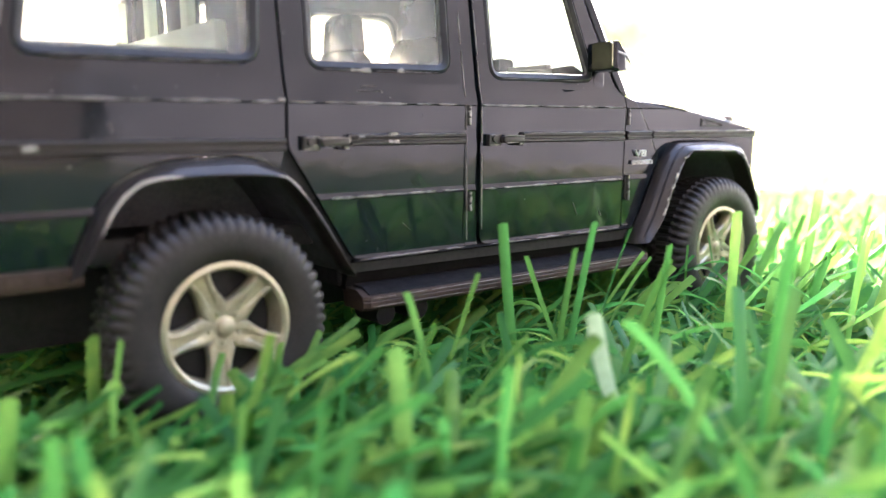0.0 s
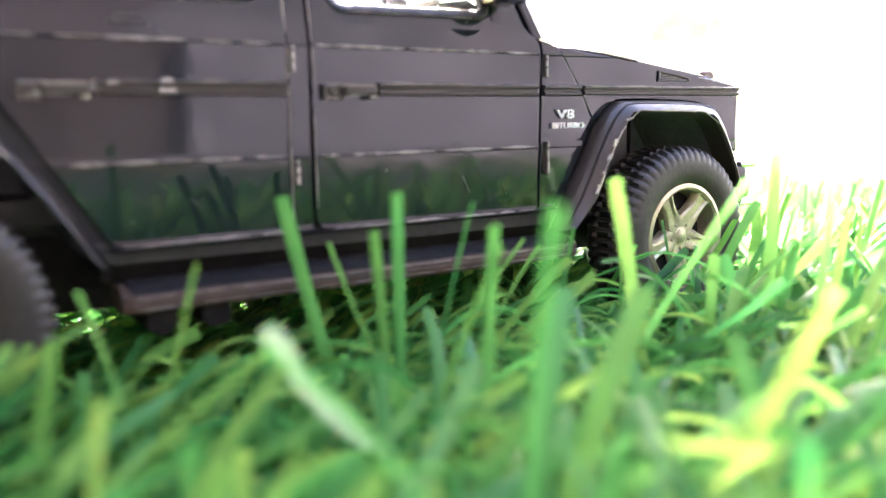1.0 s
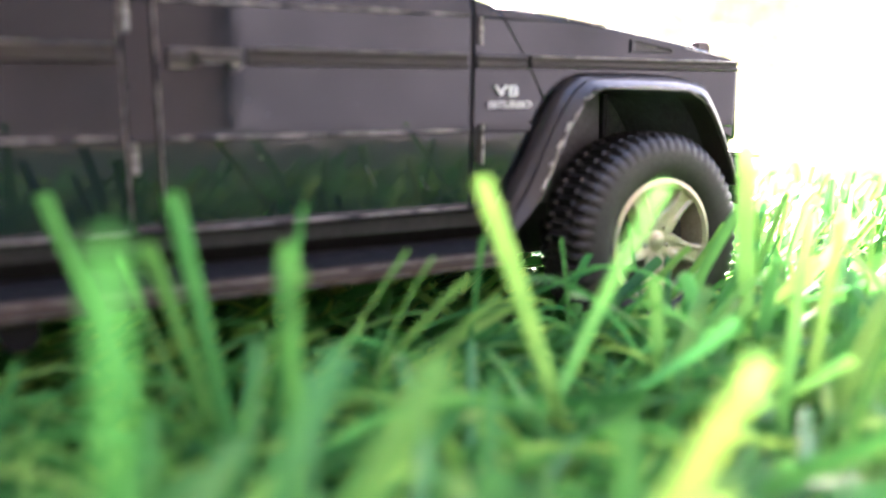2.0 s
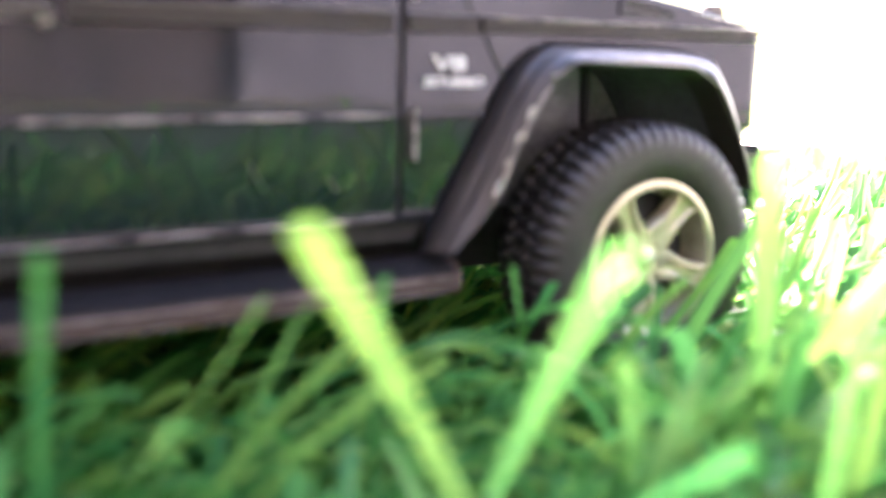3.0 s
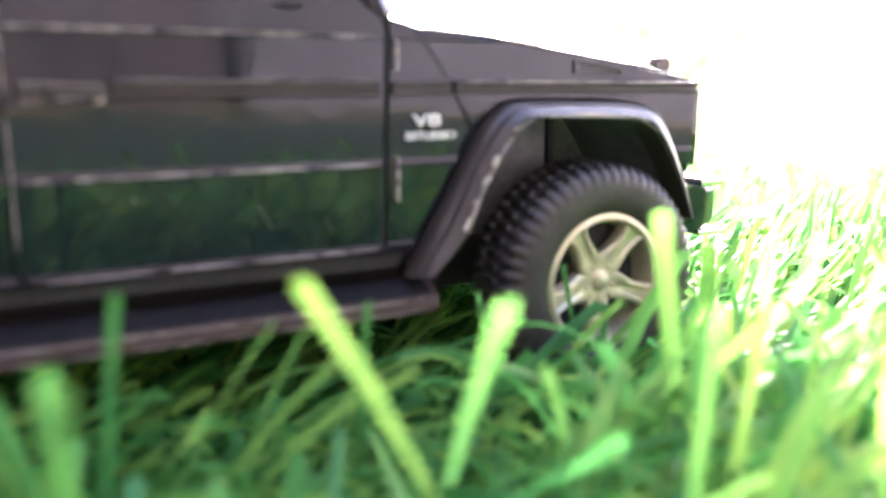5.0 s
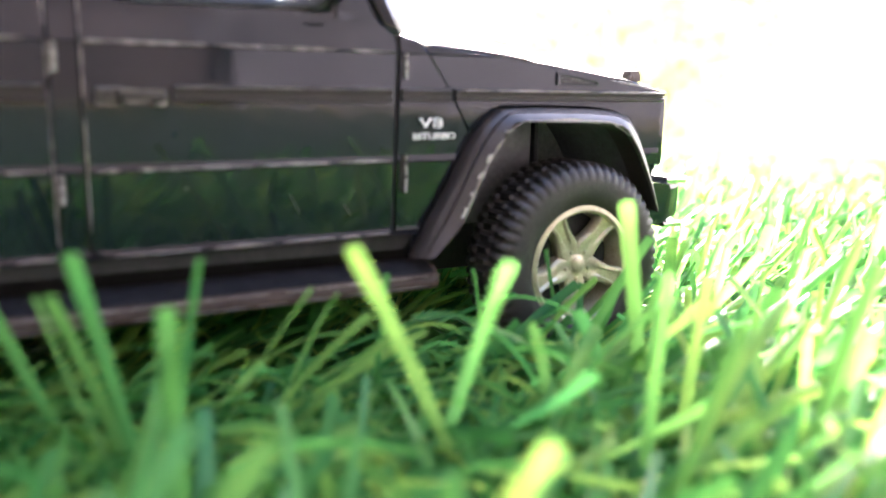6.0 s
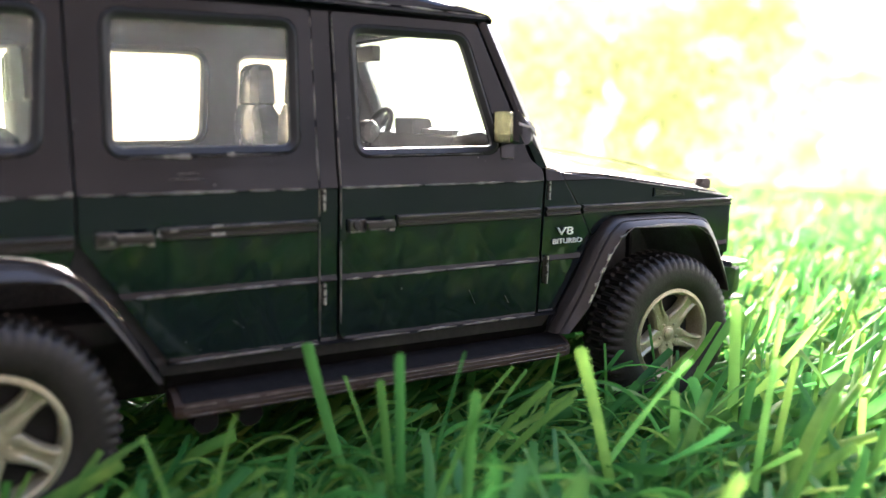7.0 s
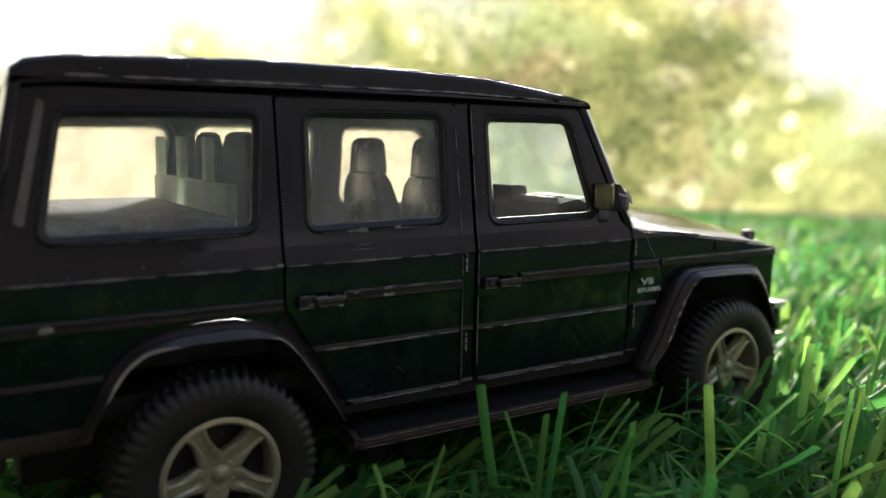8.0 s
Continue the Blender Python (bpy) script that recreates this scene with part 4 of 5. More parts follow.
part("glove_box", box(1.775, 1.80, 0.17, 0.46, 1.16, 1.29, 0.008), DASH, dash)
part("rear_view_mirror", loft([[(x, y, z) for y, z in rounded([(0.70, 1.655), (0.90, 1.655), (0.90, 1.725), (0.70, 1.725)], 0.012, 3)] for x in (1.66, 1.70)]), SEAT, car, "grey rear-view mirror under the roof")
part("centre_console", box(1.70, 1.80, 0.74, 1.02, 0.9, 1.22, 0.02), DASH, dash)
for k in range(4):
    part("vent", box(1.90 + 0.03 * k, 1.912 + 0.03 * k, 0.25, 0.75, 1.335 - 0.012 * k, 1.352 - 0.012 * k, 0.004), SEAT, dash)
ring = []
for i in range(28):
    a = 2 * math.pi * i / 28
    ring.append([(0.125 * math.cos(a) + 0.014 * math.cos(a) * math.cos(t), 0.125 * math.sin(a) + 0.014 * math.sin(a) * math.cos(t), 0.014 * math.sin(t)) for t in (2 * math.pi * j / 8 for j in range(8))])
wheel_bm = loft(ring + ring[:1], True, False)
for a in (0, 120, 240):
    vs = add_box(wheel_bm, 0.0, 0.12, -0.012, 0.012, -0.008, 0.008)
    bmesh.ops.rotate(wheel_bm, verts=vs, cent=(0, 0, 0), matrix=Matrix.Rotation(radians(a + 90), 3, "Z"))
bmesh.ops.recalc_face_normals(wheel_bm, faces=wheel_bm.faces)
part("steering_wheel", wheel_bm, DASH, car, "black steering wheel", pose(S * 1.79, S * 0.94, S * 1.325, 0, -62, 0))

# scraped and chipped paint
for x, z, w, h in ((2.432, 0.788, 0.020, 0.030), (2.404, 0.735, 0.018, 0.028), (2.372, 0.680, 0.010, 0.014), (2.340, 0.606, 0.018, 0.036), (2.505, 0.890, 0.034, 0.010), (2.90, 0.917, 0.022, 0.007)):
    chip([(x, z), (x + w, z + 0.004), (x + w + 0.45 * h, z + h), (x + 0.45 * h, z + h - 0.003)], -0.0915, near_front_arch)
# Roof lines: highlights on gutter and rim, painted as ribbons.
worn_glint_edge([(-0.44, 0.052, 1.832), (0.2, 0.052, 1.833), (1.1, 0.052, 1.832), (1.86, 0.054, 1.808)], roof, 0.011, seed=41, mat=CHIP)
worn_glint_edge([(-0.44, 0.074, 1.900), (0.235, 0.074, 1.919), (0.84, 0.074, 1.917), (1.30, 0.074, 1.901), (1.614, 0.074, 1.863), (1.86, 0.074, 1.823)], roof, 0.008, seed=42, mat=CHIP)
for x, z, w, h in ((0.730, 1.022, 0.034, 0.012), (0.722, 0.994, 0.050, 0.012), (0.545, 1.000, 0.009, 0.026), (0.585, 1.016, 0.03, 0.009), (0.42, 1.01, 0.05, 0.008), (0.375, 0.985, 0.04, 0.008), (0.86, 1.024, 0.015, 0.006)):
    chip([(x, z), (x + w, z), (x + w, z + h), (x + 0.004, z + h)], -0.024, near_quarter)
for x, z, w in ((0.585, 1.2575, 0.085), (0.795, 1.262, 0.03)):
    chip([(x, z), (x + w, z + 0.002), (x + w, z + 0.014), (x, z + 0.012)], 0.012, near_quarter)
chip([(-0.555, 0.985), (-0.505, 0.988), (-0.51, 1.006), (-0.55, 1.003)], -0.024, near_quarter)
chip([(0.275, 1.146), (0.297, 1.146), (0.297, 1.156), (0.28, 1.155)], -0.008, near_quarter)


def scrape(inner, a, b, width, parent):
    """A long scrape along the lip of a flare."""
    pts = smooth_path(inner, 40)
    secs = []
    rng = random.Random(int(a * 100))
    for k in range(a, b):
        x, z = pts[k]
        w = width * rng.uniform(0.6, 1.0) * min(1, (k - a + 1) / 3, (b - k) / 3)
        cx, cz = (pts[0][0] + pts[-1][0]) / 2, 0.5
        d = Vector((x - cx, z - cz)).normalized()
        secs.append([(x, -0.0905, z), (x + d[0] * w, -0.0895, z + d[1] * w), (x + d[0] * w, -0.085, z + d[1] * w), (x, -0.085, z)])
    part("scrape", loft(secs), CHIP, parent, "grey scraped edge")


scrape(R_ARCH_IN, 4, 15, 0.013, near_rear_arch)
scrape(R_ARCH_IN, 24, 29, 0.014, near_rear_arch)
scrape(F_ARCH_IN, 6, 9, 0.016, near_front_arch)
scrape(F_ARCH_IN, 11, 14, 0.016, near_front_arch)
scrape(F_ARCH_IN, 18, 29, 0.010, near_front_arch)

# ---- ground ----


def ground_z(x, y):
    """Turf height in model units: level round the car, then falling gently away."""
    r = np.hypot(np.asarray(x) - 1.3, np.asarray(y) - 0.4)
    return -0.12 - 0.072 * np.clip(r - 4.5, 0, 2000)


coords = np.concatenate([-np.geomspace(1200, 6, 30), np.linspace(-5, 8, 40), np.geomspace(9, 1200, 32)])
gx, gy = np.meshgrid(coords, coords)
gz = ground_z(gx, gy)
verts = np.stack([gx, gy, gz], -1).reshape(-1, 3) * S
k = len(coords)
faces = [(j * k + i, j * k + i + 1, (j + 1) * k + i + 1, (j + 1) * k + i) for j in range(k - 1) for i in range(k - 1)]
mesh = bpy.data.meshes.new("ground")
mesh.from_pydata(verts.tolist(), [], faces)
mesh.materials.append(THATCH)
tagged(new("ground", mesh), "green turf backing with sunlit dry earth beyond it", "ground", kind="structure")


def blade_mesh(base, heading, lean, curl, length, width, twist, rows, swirl=None):
    """Ribbons with a folded rib and a square-cut tip, one a base; everything in model units."""
    count = len(base)
    s = np.linspace(0, 1, rows)
    theta = lean[:, None] + curl[:, None] * s ** 1.3
    step = length[:, None] / (rows - 1)
    way = heading[:, None] + (0 if swirl is None else swirl[:, None] * s ** 1.5)
    hx, hy = np.cos(way) + 0 * theta, np.sin(way) + 0 * theta
    tangent = np.stack([np.sin(theta) * hx, np.sin(theta) * hy, np.cos(theta)], -1)
    run = np.cumsum(tangent * step[..., None], 1) - tangent[:, :1] * step[..., None]
    centre = base[:, None, :] + run
    flat = np.stack([-hy + 0 * theta, hx + 0 * theta, 0 * theta], -1)
    normal = np.cross(tangent, flat)
    tw = twist[:, None] * (0.3 + s)[None]
    across = flat * np.cos(tw)[..., None] + normal * np.sin(tw)[..., None]
    fold = np.cross(tangent, across)
    w = (width[:, None] * np.interp(s, [0, 0.15, 0.9, 1.0], [0.7, 1.0, 0.96, 0.9])[None] / 2)[..., None]
    pts = np.stack([centre - across * w, centre + fold * w * 0.45, centre + across * w], 2)
    return pts.reshape(count, rows * 3, 3)


def turf(name, pts, rows, label):
    count = len(pts)
    quad = []
    for r in range(rows - 1):
        for c in range(2):
            i = r * 3 + c
            quad.append((i, i + 1, i + 4, i + 3))
    quad = np.array(quad)
    index = (quad[None] + (np.arange(count) * rows * 3)[:, None, None]).reshape(-1, 4)
    mesh = bpy.data.meshes.new(name)
    v = (pts.reshape(-1, 3) * S).astype(np.float32)
    mesh.vertices.add(len(v))
    mesh.vertices.foreach_set("co", v.ravel())
    mesh.loops.add(index.size)
    mesh.loops.foreach_set("vertex_index", index.ravel().astype(np.int32))
    mesh.polygons.add(len(index))
    mesh.polygons.foreach_set("loop_start", np.arange(0, index.size, 4, dtype=np.int32))
    mesh.polygons.foreach_set("use_smooth", np.ones(len(index), dtype=bool))
    mesh.update(calc_edges=True)
    mesh.materials.append(TURF)
    return tagged(new(name, mesh), label, "turf", kind="stuff")


# Places that stay free of blades: the car's body, its wheels, and the lane along which one can look.
LANE = [(-1.1, -2.6, 1.0), (-0.3, -2.5, 0.95), (0.5, -2.43, 0.82), (0.95, -2.1, 0.85), (1.35, -1.75, 0.92), (1.1, -2.2, 1.0), (0.5, -2.6, 1.15), (0.0, -2.8, 1.4), (-0.8, -2.93, 1.62)]


def clear_of_things(pts):
    x, y, z = pts[..., 0], pts[..., 1], pts[..., 2]
    bad = (x > -0.72) & (x < 3.52) & (y > -0.02) & (y < WIDE + 0.02) & (z > 0.30)
    bad |= (x > 0.55) & (x < 2.3) & (y > -0.13) & (y < WIDE + 0.13) & (z > 0.34)
    for hx in (0.02, 2.875):
        for hy in (0.03, WIDE - 0.03):
            bad |= (np.hypot(x - hx, z - 0.392) < 0.40) & (np.abs(y - hy) < 0.15)
    lane = [np.array(p) for p in LANE]
    for a, b in zip(lane, lane[1:]):
        for t in np.linspace(0, 1, 8):
            p = a + (b - a) * t
            bad |= (x - p[0]) ** 2 + (y - p[1]) ** 2 + (z - p[2]) ** 2 < 0.36 ** 2
    return ~bad.any(1)


rng = np.random.default_rng(7)


def scatter(count, x0, x1, y0, y1, rows, wide=1.0, tall=1.0, keep=None):
    """Blades in tufts: most lie over, some arch, a few stand."""
    tufts = count // 5
    cx, cy = rng.uniform(x0, x1, tufts), rng.uniform(y0, y1, tufts)
    # the pile is combed forwards along the car, and lies every way behind and beyond it
    combed = np.clip((cx - 0.2) / 0.8, 0, 1)
    wild = 0.5 + 1.6 * np.sin(cx * 0.9 + 1.3 * np.sin(cy * 0.8)) + rng.normal(0, 1.1, tufts)
    head = np.where(rng.random(tufts) < 0.9 * combed, rng.normal(0.0, 0.45, tufts), wild)
    pick = np.repeat(np.arange(tufts), 5)
    x, y = cx[pick] + rng.normal(0, 0.045, len(pick)), cy[pick] + rng.normal(0, 0.045, len(pick))
    if keep is not None:
        ok = keep(x, y)
        x, y, pick = x[ok], y[ok], pick[ok]
    m = len(x)
    sort = rng.random(m)
    lying, arching = sort < 0.76, (sort >= 0.76) & (sort < 0.96)
    lean = np.where(lying, rng.uniform(1.0, 1.5, m), np.where(arching, rng.uniform(0.4, 0.9, m) + 0.25 * combed[pick], rng.uniform(0.0, 0.5, m)))
    curl = np.where(lying, rng.uniform(-0.3, 0.5, m), np.where(arching, rng.uniform(0.4, 1.5, m) * (1 - 0.5 * combed[pick]), rng.uniform(-0.1, 0.35, m)))
    length = tall * np.where(lying, rng.uniform(0.3, 0.8, m), np.where(arching, rng.uniform(0.4, 0.7, m), rng.uniform(0.35, 0.6, m)))
    # the turf beside the car is trodden down
    length = length * np.where(~lying & (x > 0.4) & (x < 2.6) & (y > -1.7) & (y < -0.1), 0.68, 1.0)
    base = np.stack([x, y, ground_z(x, y) + rng.uniform(0.02, 0.17, m) * np.where(lying, 1.0, 0.5)], 1)
    heading = head[pick] + rng.normal(0, 0.45, m)
    pts = blade_mesh(base, heading, lean, curl, length, wide * rng.uniform(0.024, 0.048, m), rng.uniform(-0.9, 0.9, m), rows, rng.normal(0, 0.45, m))
    pts[..., 2] = np.maximum(pts[..., 2], ground_z(pts[..., 0], pts[..., 1]) + 0.03)
    # hollows beside the sill, where few blades stand
    thin = np.where(y > -0.85, 0.88, np.where(y > -1.3, 0.5, 0.0))
    hollow = (x > 0.35) & (x < 2.45) & (y < 0.02) & (rng.random(m) < thin)
    return pts[clear_of_things(pts) & ~hollow]


NEAR = (-2.6, 5.4, -3.1, 2.6)


def outside(x, y):
    return ~((x > NEAR[0]) & (x < NEAR[1]) & (y > NEAR[2]) & (y < NEAR[3]))


near_pts = scatter(25000, *NEAR, 8)


def swept(count, x0, x1, y0, y1):
    """Longer blades combed over one way, ahead of the front wheel."""
    x, y = rng.uniform(x0, x1, count), rng.uniform(y0, y1, count)
    base = np.stack([x, y, ground_z(x, y) + rng.uniform(0.03, 0.16, count)], 1)
    pts = blade_mesh(base, rng.normal(-0.15, 0.5, count), rng.uniform(1.05, 1.5, count), rng.uniform(-0.5, 0.5, count), rng.uniform(0.45, 0.85, count), rng.uniform(0.032, 0.055, count), rng.uniform(-1.0, 1.0, count), 8, rng.normal(0, 0.4, count))
    pts[..., 2] = np.maximum(pts[..., 2], ground_z(pts[..., 0], pts[..., 1]) + 0.03)
    return pts[clear_of_things(pts)]


near_pts = np.concatenate([near_pts, swept(1350, 1.9, 5.2, -2.6, -0.2), swept(700, 3.4, 6.5, -0.6, 1.6)])
# The strip between the car and the lane: its first 270 blades are parts of their own.
root = near_pts[:, 0]
nearest = np.nonzero((root[:, 0] > 0.1) & (root[:, 0] < 2.9) & (root[:, 1] > -1.6) & (root[:, 1] < -0.15))[0][:270]
rest = np.setdiff1d(np.arange(len(near_pts)), nearest)
near_turf = turf("turf_blades", near_pts[rest], 8, "bright green artificial turf blades with square-cut tips")


def curls(count, x0, x1, y0, y1):
    """Thin crimped fibres of the mat's lower layer."""
    x, y = rng.uniform(x0, x1, count), rng.uniform(y0, y1, count)
    base = np.stack([x, y, ground_z(x, y) + rng.uniform(0.05, 0.2, count)], 1)
    pts = blade_mesh(base, rng.uniform(0, 6.28, count), rng.uniform(0.2, 1.2, count), rng.uniform(1.2, 3.4, count), rng.uniform(0.3, 0.7, count), rng.uniform(0.010, 0.020, count), rng.uniform(-2, 2, count), 10, rng.normal(0, 2.2, count))
    pts[..., 2] = np.maximum(pts[..., 2], ground_z(pts[..., 0], pts[..., 1]) + 0.03)
    return pts[clear_of_things(pts)]


turf("turf_fibres", np.concatenate([curls(2000, -1.5, 4.5, -2.6, 1.0), curls(650, 0.4, 2.5, -1.1, -0.05)]), 10, "thin crimped green and straw fibres between the blades")
turf("turf_blades", scatter(58000, -4, 14, -3.1, 13, 5, 1.5, keep=outside), 5, "bright green artificial turf blades, thick and tangled")


def outside_mid(x, y):
    return ~((x > -4) & (x < 14) & (y > -3.1) & (y < 13))


turf("turf_blades", scatter(76000, -4, 56, -3.1, 60, 3, 3.0, 1.3, keep=outside_mid), 3, "blurred green turf running off to the trees")


def tall_blade(x, y, tip_x, tip_y, tip_z, width=0.038, bend=0.2, twist=0.3):
    """One blade that stands out of the mat, from its root to its tip."""
    run = math.hypot(tip_x - x, tip_y - y)
    high = tip_z - 0.06
    lean = math.atan2(run, high) - bend / 2
    pts = blade_mesh(np.array([[x, y, 0.06]]), np.array([math.atan2(tip_y - y, tip_x - x)]), np.array([lean]), np.array([bend]), np.array([math.hypot(run, high) * 1.01]), np.array([width]), np.array([twist]), 9)
    return pts


stand = [
    tall_blade(1.12, -0.3, 0.9, -0.47, 0.7, 0.04, -0.1),
    tall_blade(1.2, -0.55, 1.03, -0.46, 0.57, 0.036, -0.1),
    tall_blade(1.24, -0.45, 1.09, -0.73, 0.71, 0.034, 0.05),
    tall_blade(1.22, -0.42, 1.05, -0.68, 0.62, 0.03, 0.15),
    tall_blade(1.3, -0.5, 1.34, -0.69, 0.67, 0.026, 0.1),
    tall_blade(1.1, -0.8, 1.26, -0.92, 0.59, 0.044, 0.1),
    tall_blade(1.25, -0.85, 1.22, -0.95, 0.64, 0.04, 0.1),
    tall_blade(1.98, -0.7, 1.57, -0.98, 0.73, 0.04, 0.08),
    tall_blade(2.01, -0.58, 1.78, -1.2, 0.72, 0.04, 0.1),
    tall_blade(2.72, -0.6, 2.35, -0.88, 0.76, 0.042, 0.05),
    tall_blade(2.3, -1.05, 2.26, -1.13, 0.64, 0.036, 0.1),
    tall_blade(2.42, -0.30, 2.66, -0.42, 0.44, 0.036, 0.4),
    tall_blade(2.38, -0.2, 2.27, -0.29, 0.48, 0.012, 0.3),
    tall_blade(2.52, -0.95, 2.46, -1.06, 0.6, 0.036, 0.1),
    tall_blade(3.05, -0.8, 3, -0.93, 0.6, 0.04, 0.1),
    tall_blade(2.95, -0.95, 3.1, -1.02, 0.64, 0.038, 0.1),
    tall_blade(3.35, -0.55, 3.42, -0.62, 0.62, 0.04, 0.1),
    tall_blade(2.6, -1.25, 2.72, -1.32, 0.66, 0.042, 0.1),
    tall_blade(0.48, -0.62, 0.38, -0.6, 0.54, 0.036, 0.2),
    tall_blade(0.52, -0.55, 0.62, -0.66, 0.58, 0.038, 0.1),
    tall_blade(0.84, -1.46, 0.52, -1.34, 0.56, 0.050, 0.4),
    tall_blade(0.92, -1.48, 1.28, -1.36, 0.55, 0.050, 0.4),
    tall_blade(0.9, -1.45, 1.20, -1.22, 0.54, 0.042, 0.4),
    tall_blade(0.4, -1.05, 0.62, -1.16, 0.47, 0.055, 0.4),
    tall_blade(1.45, -0.3, 1.66, -0.5, 0.53, 0.03, 0.15),
    tall_blade(1.5, -0.4, 1.8, -0.55, 0.46, 0.044, 0.3),
    tall_blade(1.62, -0.3, 1.74, -0.48, 0.5, 0.036, 0.3),
    tall_blade(1.55, -0.45, 1.84, -0.62, 0.42, 0.046, 0.3),
    tall_blade(1.9, -0.35, 1.88, -0.48, 0.54, 0.022, 0.1),
    tall_blade(2.95, -0.35, 3.05, -0.45, 0.58, 0.04, 0.1),
    tall_blade(2.55, -0.4, 2.85, -0.45, 0.56, 0.042, 0.2),
    tall_blade(2.1, -1.3, 2.2, -1.4, 0.62, 0.046, 0.1),
    tall_blade(0.12, -0.95, 0.02, -1.05, 0.52, 0.05, 0.3),
    tall_blade(0.25, -0.75, 0.3, -0.85, 0.5, 0.05, 0.3),
]
# a thicket of taller blades round the front wheel
for k in range(16):
    x, y = rng.uniform(2.0, 3.2), rng.uniform(-1.15, -0.35)
    side = -1 if k % 3 == 0 else 1
    stand.append(tall_blade(x, y, x + side * rng.uniform(0.16, 0.42), y + rng.uniform(-0.25, 0.12), rng.uniform(0.30, 0.52), rng.uniform(0.032, 0.048), rng.uniform(0.2, 0.8), rng.uniform(-0.8, 0.8)))
stand = np.concatenate(stand)
stand = stand[clear_of_things(stand)]

# ---- trees, and walls added out of sight ----


def tree(x, y, tall, spread, leaves, seed):
    """Tapered trunk and limbs, with a ragged crown of single leaves in clumps; metres."""
    r = random.Random(seed)
    base = float(ground_z(x / S, y / S)) * S
    root = thing("tree", "sunlit yellow-green tree out of focus behind the turf", "tree", (x, y, base), "garden trees")
    bm = bmesh.new()
    ends = []

    def limb(a, b, r0, r1):
        secs = []
        for k in range(6):
            t = k / 5
            p = a.lerp(b, t) + Vector((math.sin(t * 5 + seed), math.cos(t * 4 + seed), 0)) * 0.04 * t
            rad = r0 + (r1 - r0) * t
            secs.append([bm.verts.new(p + rad * Vector((math.cos(q), math.sin(q), 0))) for q in (2 * math.pi * i / 7 for i in range(7))])
        for p, q in zip(secs, secs[1:]):
            for i in range(7):
                bm.faces.new((p[i], p[(i + 1) % 7], q[(i + 1) % 7], q[i]))

    top = Vector((r.uniform(-0.2, 0.2), r.uniform(-0.2, 0.2), tall * 0.75))
    limb(Vector((0, 0, -0.05)), top, 0.003 * tall, 0.003)
    for k in range(14):
        a = top * r.uniform(0.03, 0.8) ** 1.0
        q = r.uniform(0, 6.28)
        b = a + Vector((math.cos(q) * spread * r.uniform(0.5, 1), math.sin(q) * spread * r.uniform(0.5, 1), tall * r.uniform(-0.05, 0.25)))
        limb(a, b, 0.004, 0.002)
        ends += [a.lerp(b, t) for t in (0.45, 0.75, 1.0)]
    ends.append(top)
    part("trunk", bm, BARK, root, scale=1.0)
    g = np.random.default_rng(seed)
    clumps = np.array([tuple(e) for e in ends])
    which = g.integers(0, len(clumps), leaves)
    c = clumps[which] + g.normal(0, 0.36 * spread, (leaves, 3)) * [1, 1, 0.9]
    c[:, 2] = np.abs(c[:, 2])
    u = g.normal(size=(leaves, 3))
    u /= np.linalg.norm(u, axis=1)[:, None]
    w = np.cross(u, g.normal(size=(leaves, 3)))
    w /= np.linalg.norm(w, axis=1)[:, None]
    size = g.uniform(0.010, 0.022, leaves)[:, None]
    v = np.stack([c - u * size, c + w * size * 0.5, c + u * size, c - w * size * 0.5], 1).reshape(-1, 3)
    mesh = bpy.data.meshes.new("crown")
    mesh.from_pydata(v.tolist(), [], np.arange(leaves * 4).reshape(-1, 4).tolist())
    mesh.materials.append(LEAF)
    crown = new("crown", mesh)
    crown.parent = root


for k, (x, y, tall, spread, leaves) in enumerate(((4.3, 5.7, 2.1, 1.1, 13000), (5.5, 4.9, 2.2, 1.1, 14000), (7.5, 3.5, 1.7, 0.7, 7000), (3.0, 7.6, 1.5, 1.3, 7000), (8.2, 0.6, 2.2, 1.3, 9000))):
    tree(x, y, tall, spread, leaves, 11 + k)

# Unseen walls, added to cut sky light and to be mirrored in the paint.
CORNER = 0.042 - 0.364 * 2.47
wall_bm = box(-6.0, CORNER, -2.7, -2.5, -0.8, 3.8, 0.01)
# Added dark stretch: it only darkens what the doors mirror.
tagged(part("unseen_wall_dark", box(CORNER, 0.70, -2.68, -2.52, -0.8, 2.63, 0.01), DARK_WALL, scale=1.0), "unseen dark brown wall added to darken the door reflections", "wall", kind="structure")
tagged(part("unseen_wall_right", box(0.70, 6.0, -2.68, -2.52, -0.8, 2.63, 0.01), WALL, scale=1.0), "unseen plain grey wall added for the paint to mirror", "wall", kind="structure")
tagged(part("unseen_wall_south", wall_bm, WALL, scale=1.0), "unseen tall grey wall added to block sky light", "wall", kind="structure")


# Out of view; added to hold sky light off the left side.
tagged(part("unseen_wall_west", box(-1.7, -1.5, -2.5, 3.5, -0.8, 3.2, 0.01), WALL, scale=1.0), "unseen grey wall added to shade the left side", "wall", kind="structure")

# Added reflector: a lighter low band for the panels to mirror.
tagged(part("unseen_wall_low", box(0.70, 6.0, -2.50, -2.44, -0.8, 0.36, 0.01), LOW_WALL, scale=1.0), "unseen low grey wall added to lighten the paint reflections", "wall", kind="structure")

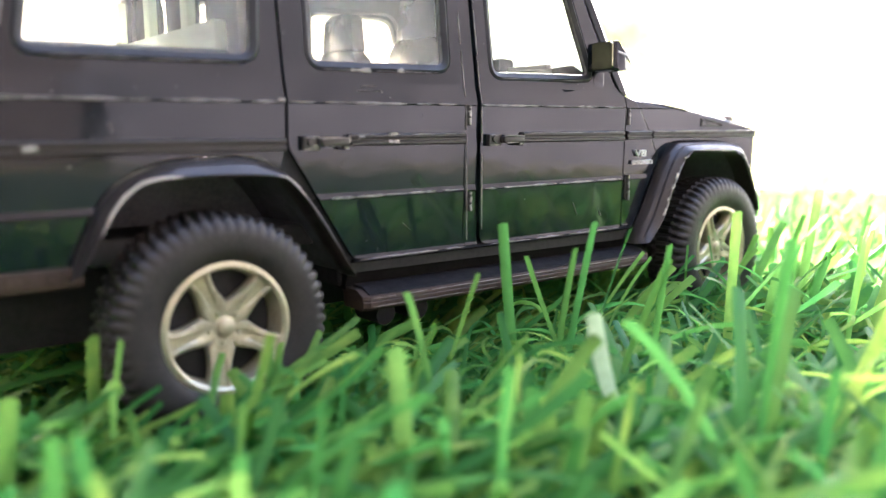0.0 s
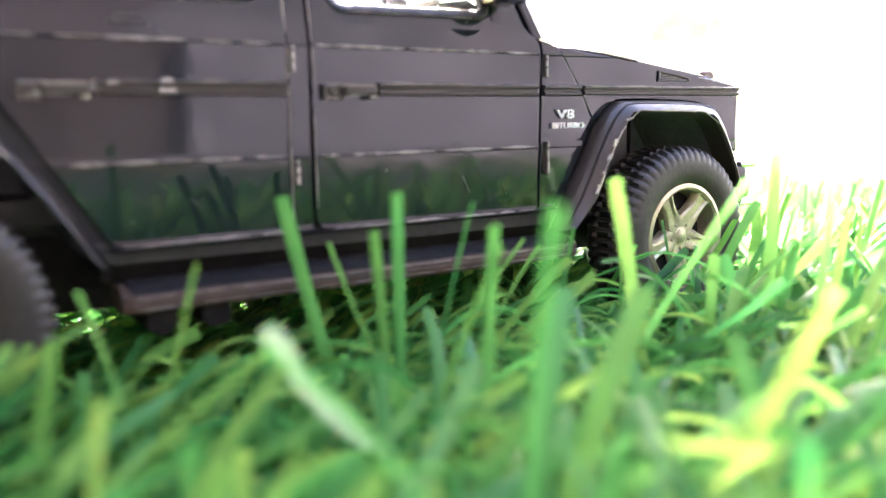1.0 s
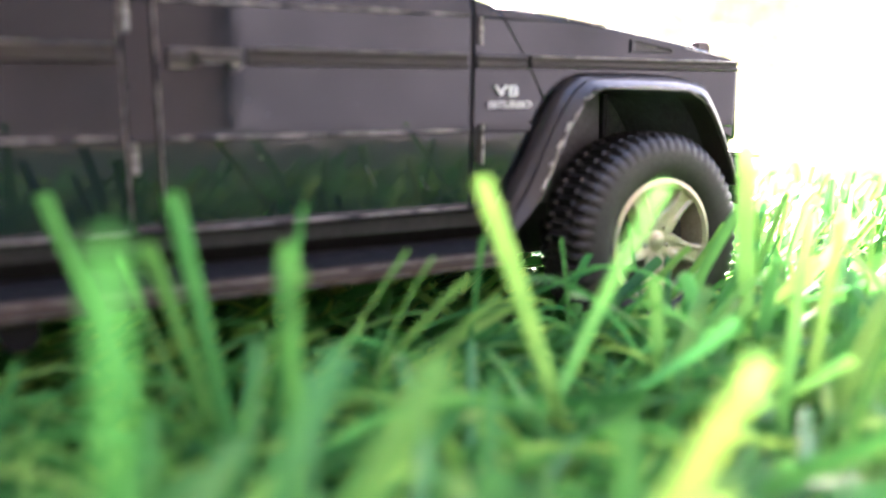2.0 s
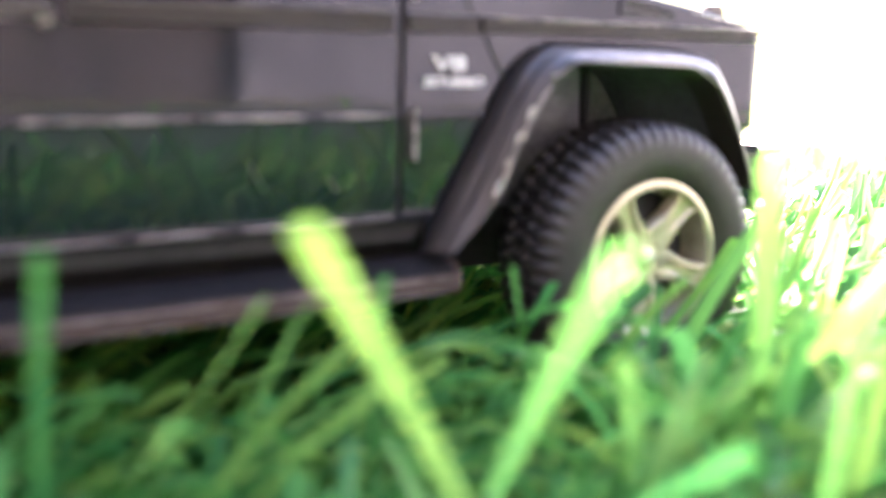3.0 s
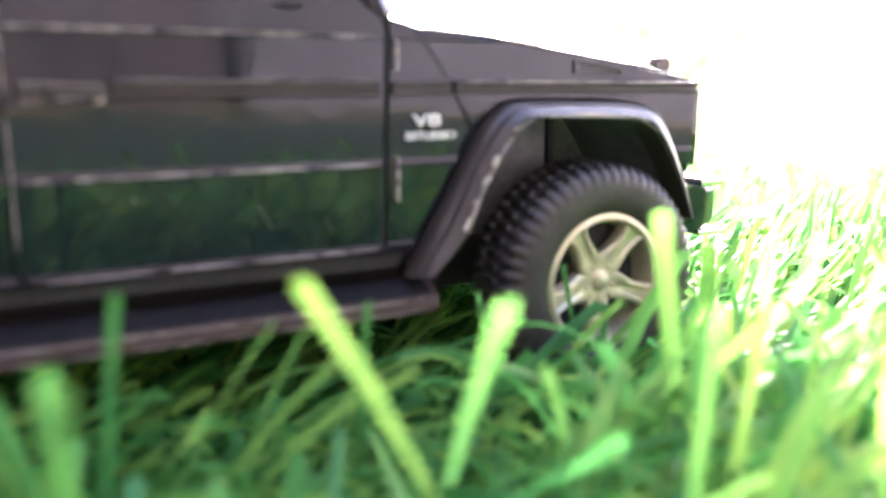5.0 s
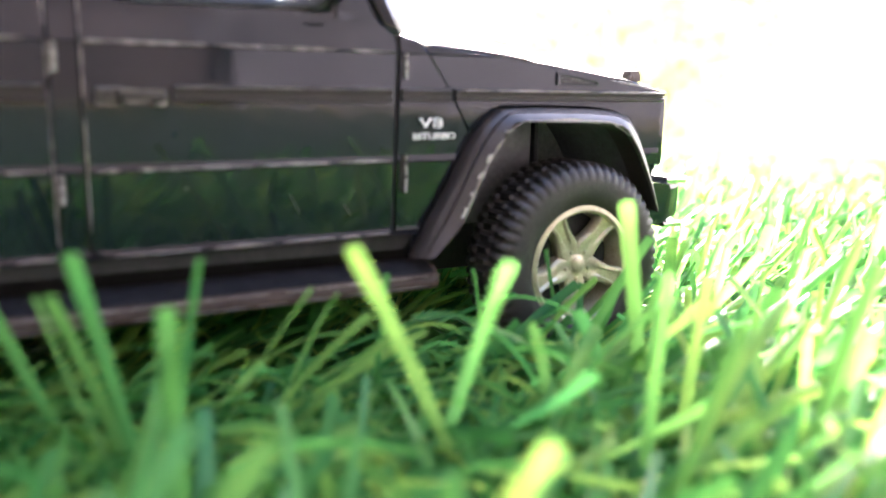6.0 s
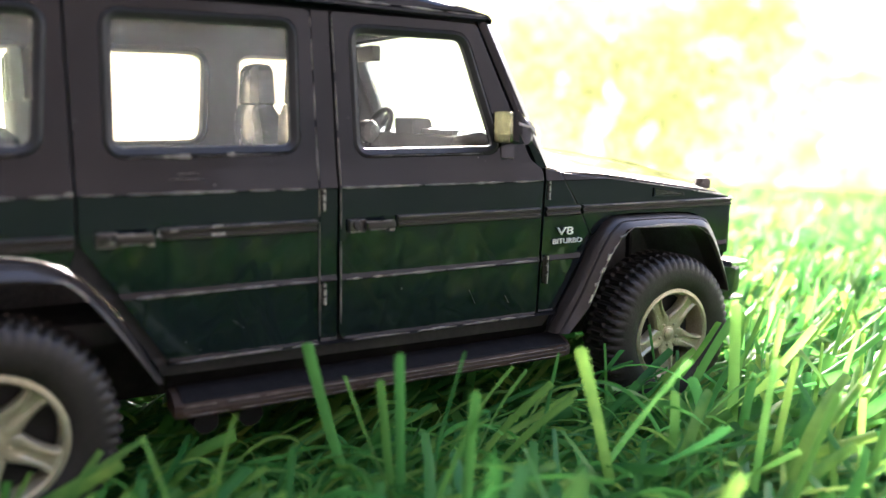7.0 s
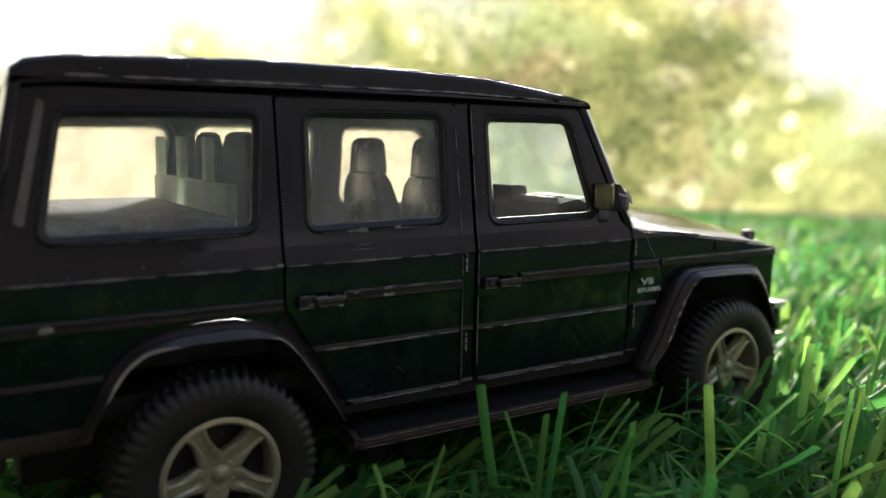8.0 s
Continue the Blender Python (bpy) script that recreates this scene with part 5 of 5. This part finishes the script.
# ---- single blades beside the car ----


def single_blades(pts, rows, parent, mat):
    for one in pts:
        mesh = bpy.data.meshes.new("blade")
        mesh.from_pydata((one * S).tolist(), [], [(r * 3 + q, r * 3 + q + 1, r * 3 + q + 4, r * 3 + q + 3) for r in range(rows - 1) for q in range(2)])
        for p in mesh.polygons:
            p.use_smooth = True
        mesh.materials.append(mat)
        ob = new("blade", mesh)
        ob.parent = parent


single_blades(tall_blade(0.87, -1.5, 0.885, -1.56, 0.75, 0.060, 0.1, 0.7), 9, near_turf, TURF_DEEP)
single_blades(stand[0::2], 9, near_turf, TURF_ONE)
single_blades(stand[1::2], 9, near_turf, TURF_PALE)
single_blades(tall_blade(1.08, -0.88, 0.59, -1.17, 0.54, 0.05, -0.5, 0.2), 9, near_turf, TURF_SHEEN)
single_blades(near_pts[nearest], 8, near_turf, TURF_ONE)

# far backdrop: a glowing sheet with sunlit foliage and sky light in its colour
FAR, n, l, b = material("glowing_distance")
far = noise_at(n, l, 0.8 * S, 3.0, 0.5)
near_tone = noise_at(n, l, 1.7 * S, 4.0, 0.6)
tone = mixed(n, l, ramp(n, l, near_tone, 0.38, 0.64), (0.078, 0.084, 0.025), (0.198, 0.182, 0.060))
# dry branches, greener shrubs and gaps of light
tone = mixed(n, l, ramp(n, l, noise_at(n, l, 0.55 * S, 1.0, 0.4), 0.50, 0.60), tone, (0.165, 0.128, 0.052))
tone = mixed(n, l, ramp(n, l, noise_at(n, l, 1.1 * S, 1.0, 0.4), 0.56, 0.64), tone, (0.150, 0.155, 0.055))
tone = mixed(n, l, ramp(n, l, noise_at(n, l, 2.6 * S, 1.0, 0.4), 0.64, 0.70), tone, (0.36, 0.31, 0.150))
height = n.new("ShaderNodeSeparateXYZ")
l.new(n.new("ShaderNodeTexCoord").outputs["Object"], height.inputs[0])


def sums(a, factor, rest):
    node = n.new("ShaderNodeMath")
    node.operation = "MULTIPLY_ADD"
    l.new(a, node.inputs[0])
    node.inputs[1].default_value = factor
    if isinstance(rest, float):
        node.inputs[2].default_value = rest
    else:
        l.new(rest, node.inputs[2])
    return node.outputs[0]


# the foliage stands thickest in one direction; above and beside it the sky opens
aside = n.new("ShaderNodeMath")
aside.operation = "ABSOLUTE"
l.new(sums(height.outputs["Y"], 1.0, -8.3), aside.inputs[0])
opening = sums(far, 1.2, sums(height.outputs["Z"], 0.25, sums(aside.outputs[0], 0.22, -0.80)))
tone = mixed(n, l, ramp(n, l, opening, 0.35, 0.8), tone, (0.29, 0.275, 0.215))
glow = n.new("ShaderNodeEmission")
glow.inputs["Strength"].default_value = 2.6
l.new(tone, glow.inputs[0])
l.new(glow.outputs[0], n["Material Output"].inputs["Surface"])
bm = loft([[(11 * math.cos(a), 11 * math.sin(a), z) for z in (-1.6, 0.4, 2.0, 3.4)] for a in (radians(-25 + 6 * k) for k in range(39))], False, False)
tagged(part("backdrop", bm, FAR, scale=1.0), "glowing backdrop sheet painted with blurred sunlit foliage and bright sky", "backdrop", kind="structure")
